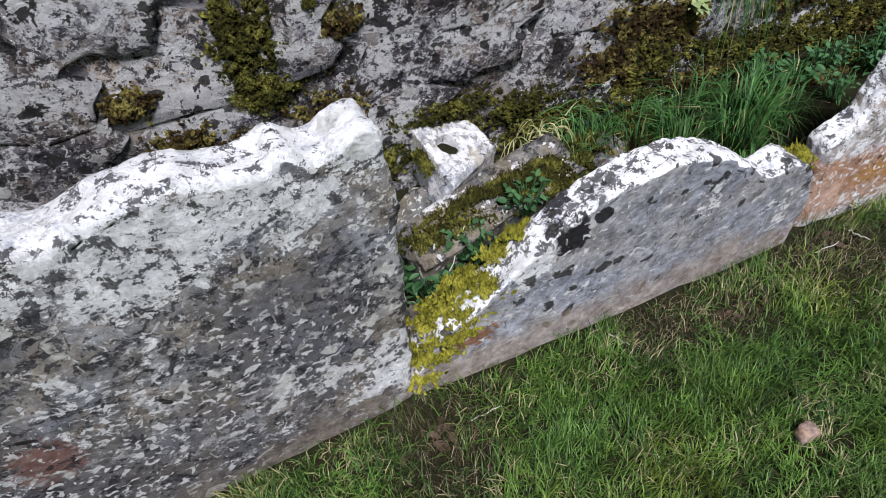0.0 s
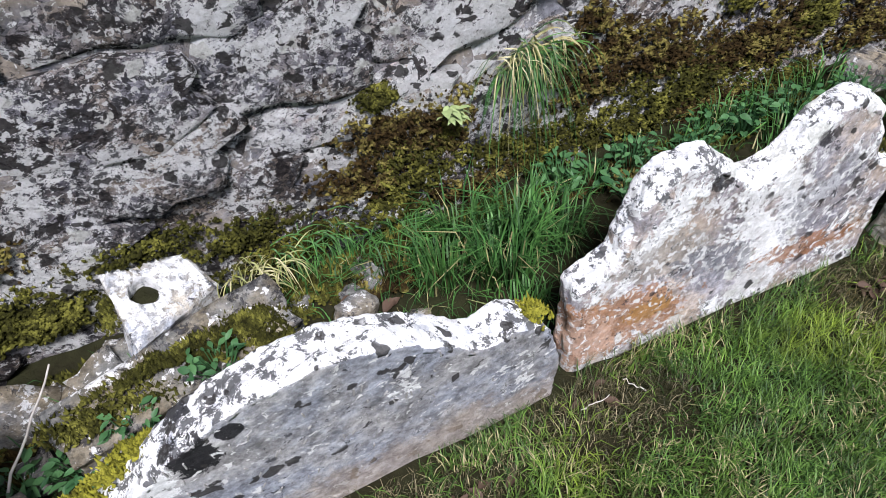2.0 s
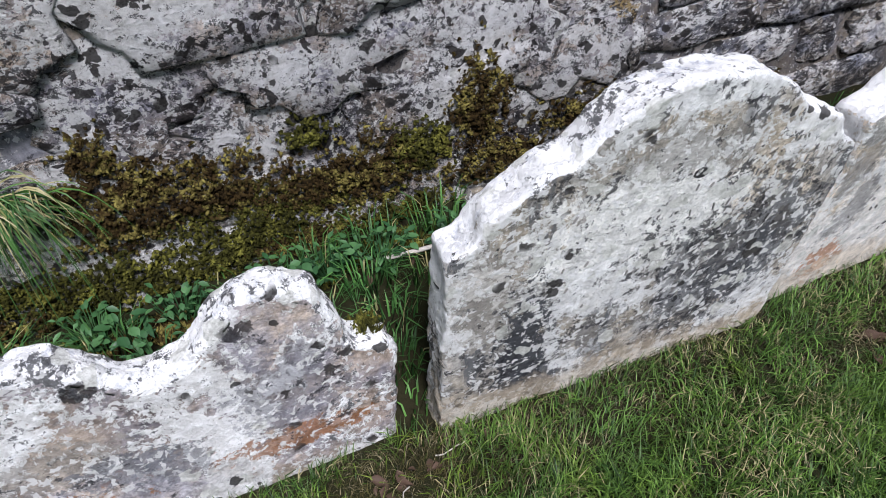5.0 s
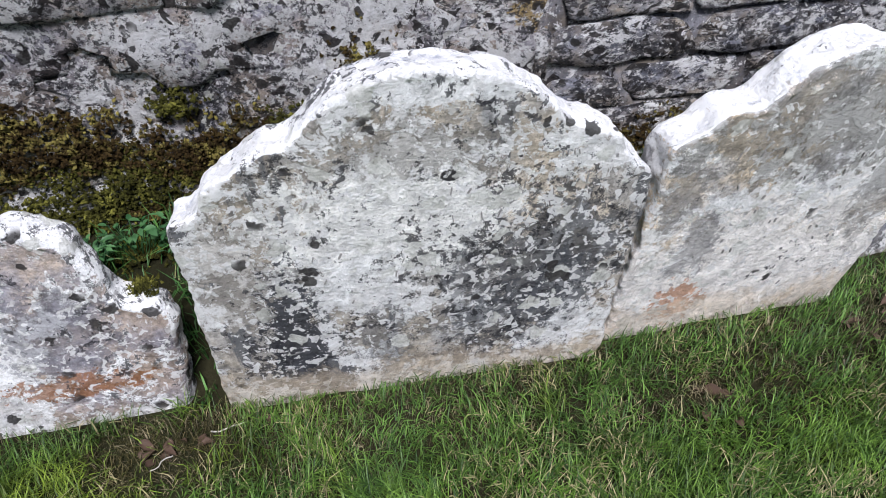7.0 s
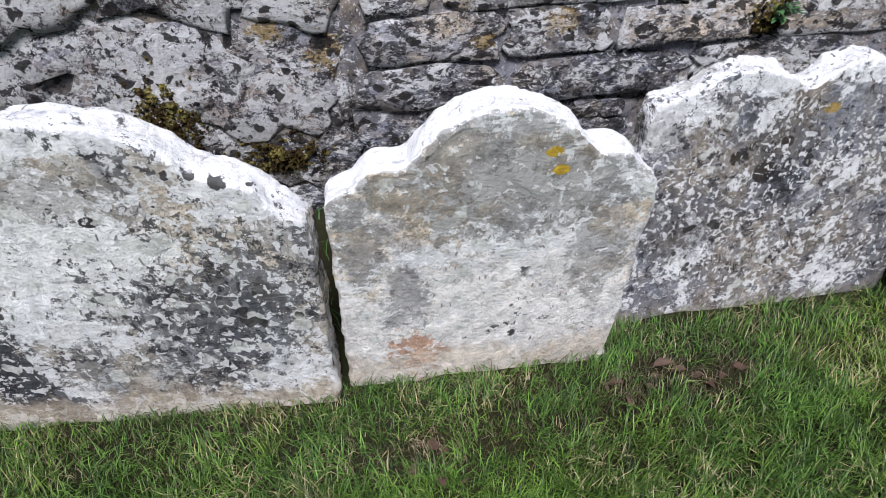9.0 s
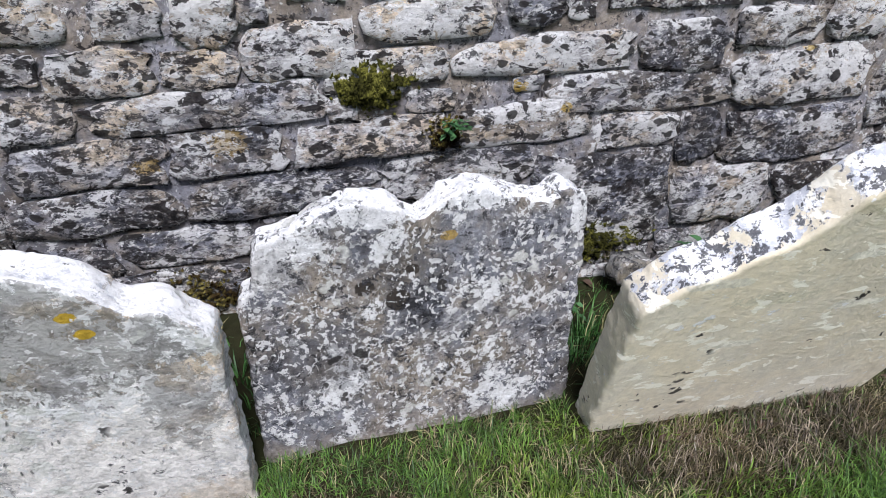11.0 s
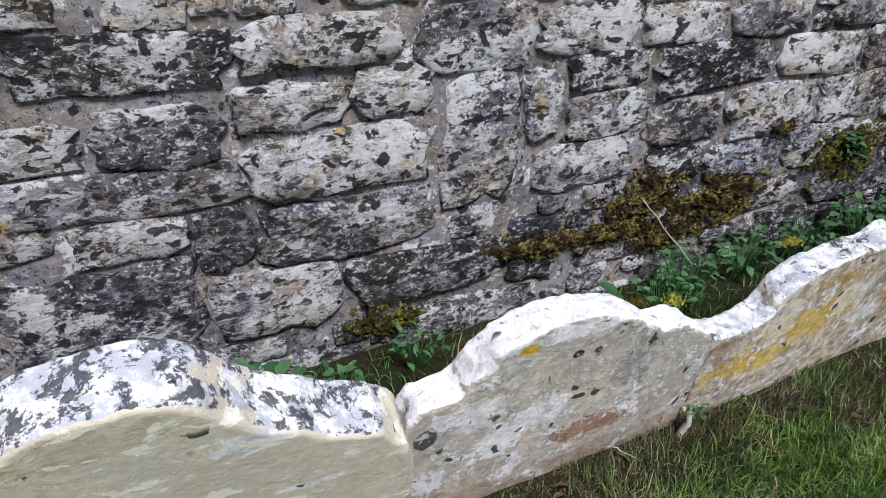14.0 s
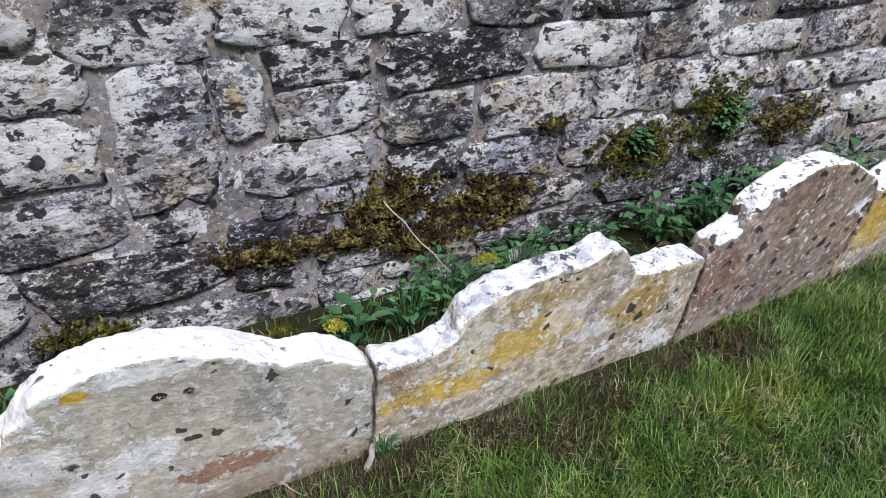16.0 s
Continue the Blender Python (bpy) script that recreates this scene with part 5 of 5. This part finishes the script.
for n, (x, y, z, rx, ry) in enumerate([(.165, .80, .12, .05, .02), (.21, .80, .165, .06, .02), (.26, .81, .20, .05, .02), (.14, .81, .05, .04, .03), (.31, .83, .25, .05, .04), (.23, .85, .20, .07, .05), (.39, .865, .33, .05, .02)]):
    moss((x, y, z), rx, ry, 700, .0075, MOSS_GOLD, GOLDEN, 620 + n, True, .02)
moss((1.068, .88, .275), .035, .035, 420, .007, MOSS_GOLD, GOLDEN, 605, True, .025)
moss((.318, 1.29, .225), .02, .05, 500, .007, MOSS_GREEN, "olive moss on the side of the white block", 612, True, .02)
moss((1.945, .95, .308), .035, .03, 350, .007, MOSS_GREEN, "olive moss on a headstone shoulder", 606, True, .015)
moss((.42, 1.13, .21), .22, .035, 1500, .008, MOSS_GREEN, "olive moss on the broken slab", 607, True, .02, .28)
for n, (x, y, z, r) in enumerate([(.25, 1.07, .19, .08), (.36, 1.09, .185, .10), (.50, 1.13, .20, .10), (.58, 1.16, .215, .07), (.60, 1.12, .18, .07)]):
    moss((x, y, z), r, .045, 900, .008, MOSS_GREEN, "olive moss on the broken slab", 640 + n, True, .012)
moss((.60, 1.14, .19), .07, .05, 800, .008, MOSS_GREEN, "olive moss on the broken slab", 608, True, .02)
for n, (x, y, r) in enumerate([(.50, 1.30, .14), (.66, 1.27, .14), (.78, 1.32, .15), (.90, 1.25, .12), (.98, 1.36, .12), (.20, 1.24, .12), (.05, 1.10, .10), (.74, 1.12, .10), (1.25, 1.36, .18), (1.55, 1.34, .18), (1.85, 1.34, .18), (2.15, 1.36, .14)]):
    moss((x, y, float(ground_z(x, y)) + 0.004), r, .06, 1200, .009, MOSS_GREEN if n % 3 else MOSS_BROWN, "olive moss on the soil at the wall's foot", 660 + n, True, .018)
moss((5.665, .90, .47), .03, .03, 300, .006, MOSS_GREEN, "olive moss on a headstone shoulder", 609, True, .012)
moss((5.775, .90, .445), .02, .02, 200, .006, MOSS_GOLD, "olive moss on a headstone shoulder", 610, True, .012)
moss((6.13, .90, .525), .03, .015, 200, .006, MOSS_GOLD, "olive moss on a headstone top", 611, True, .01)


# ---- litter ----
def dead_leaf(x, y, size, seed, z=None):
    g = random.Random(seed)
    ring = [(0, 0), (0.18, 0.2), (0.38, 0.33), (0.6, 0.30), (0.82, 0.2), (1.0, 0.03), (0.84, -0.2), (0.62, -0.33), (0.36, -0.27), (0.16, -0.16)]
    fold, twist = g.uniform(0.4, 1.1), g.uniform(-0.5, 0.5)
    verts = [(u - 0.5, w * (1 - 0.3 * fold), fold * abs(w) + twist * (u - 0.5) ** 2 + 0.06 * g.uniform(-1, 1)) for u, w in ring] + [(k - 0.5, 0.0, 0.05 * g.uniform(-1, 1) + twist * (k - 0.5) ** 2) for k in (0.3, 0.7)]
    faces = [(0, 1, 10), (1, 2, 10), (2, 3, 11, 10), (3, 4, 11), (4, 5, 11), (5, 6, 11), (6, 7, 11), (7, 8, 10, 11), (8, 9, 10), (9, 0, 10)]
    me = raw_mesh("dead_leaf", [(a * size, b * size, c * size) for a, b, c in verts], faces)
    ob = thing("dead_leaf", me, DEAD_LEAF, "curled brown dead leaf on the ground", "leaf", "fallen leaves")
    ob.matrix_world = pose(x, y, (float(ground_z(x, y)) if z is None else z) + size * 0.25, g.uniform(-25, 25), g.uniform(-25, 25), g.uniform(0, 360))


for n, (x, y, s) in enumerate([(.79, 1.20, .07), (.87, 1.17, .05), (1.60, 1.38, .05), (3.05, .65, .045), (3.60, .79, .05), (3.63, .77, .04), (3.77, .76, .04), (3.72, .74, .035), (1.90, .80, .04), (1.94, .79, .035), (.88, .73, .035), (1.22, .79, .03),
                               (4.42, .77, .05), (4.35, .70, .04), (4.9, .80, .04), (5.15, .80, .04), (5.62, .80, .04), (6.9, .76, .04), (7.33, .78, .05), (.14, .72, .04), (.15, .68, .035), (1.70, 1.36, .05), (6.26, .67, .03)]):
    dead_leaf(x, y, s, 900 + n)


litter = random.Random(55)
for cx, cy in ((3.49, .74), (3.69, .74), (1.92, .78), (.88, .73), (.14, .68), (2.03, .80), (5.15, .79), (5.4, .79), (6.88, .80), (1.15, .81), (3.05, .62), (4.5, .77), (4.8, .77)):
    for n in range(6):
        dead_leaf(cx + litter.gauss(0, 0.04), cy + litter.gauss(0, 0.022), litter.uniform(0.018, 0.042), 1100 + int(cx * 100) + n)
fall = random.Random(77)
for n in range(46):
    x = fall.choice([fall.uniform(0.0, 1.0), fall.uniform(0.6, 2.4), fall.uniform(4.3, 7.4)])
    dead_leaf(x, fall.uniform(float(lerp_table(x, FACE)) + 0.12, float(lerp_table(x, WALL_LINE)) - 0.05), fall.uniform(0.025, 0.05), 950 + n)


def stick(a, b, r, label, seed):
    """A thin dead stalk between two points, slightly bent."""
    curve = bpy.data.curves.new("stick", "CURVE")
    curve.dimensions, curve.bevel_depth, curve.bevel_resolution = "3D", r, 2
    sp = curve.splines.new("POLY")
    sp.points.add(7)
    g = random.Random(seed)
    for i in range(8):
        p = Vector(a).lerp(Vector(b), i / 7) + Vector((g.uniform(-1, 1), g.uniform(-1, 1), g.uniform(-1, 1))) * 0.003
        sp.points[i].co = (*p, 1)
        sp.points[i].radius = 1 - 0.05 * i
    bpy.context.view_layer.update()
    ob = bpy.data.objects.new("stick", curve)
    me = bpy.data.meshes.new_from_object(ob)
    bpy.data.objects.remove(ob)
    return thing("stick", me, BARK, label, "stick")


stick((2.10, 1.27, .165), (2.62, 1.24, .175), .0065, "pale bare stalk lying behind the headstones", 1)
stick((.09, 1.02, .14), (.20, 1.22, .22), .003, "thin dead stem among the rubble", 2)
stick((.22, .96, .06), (.34, 1.06, .20), .002, "thin dead stem among the rubble", 3)
stick((6.07, 1.38, .45), (6.24, 1.28, .22), .002, "dry stem hanging from the wall", 4)
stick((5.80, .815, .06), (5.815, .80, .17), .010, "short grey stub of wood by a headstone", 5)
for n, (x, y) in enumerate([(1.15, .80), (1.3, .78), (1.95, .77), (2.02, .80), (.6, .74), (4.5, .76), (5.05, .77), (5.65, .79), (6.5, .80), (.2, .70)]):
    a = n * 2.1
    z = float(ground_z(x, y)) + 0.012
    stick((x, y, z), (x + 0.07 * math.cos(a), y + 0.05 * math.sin(a), z + 0.012), .0016, "dry grass stem in the worn turf", 20 + n)
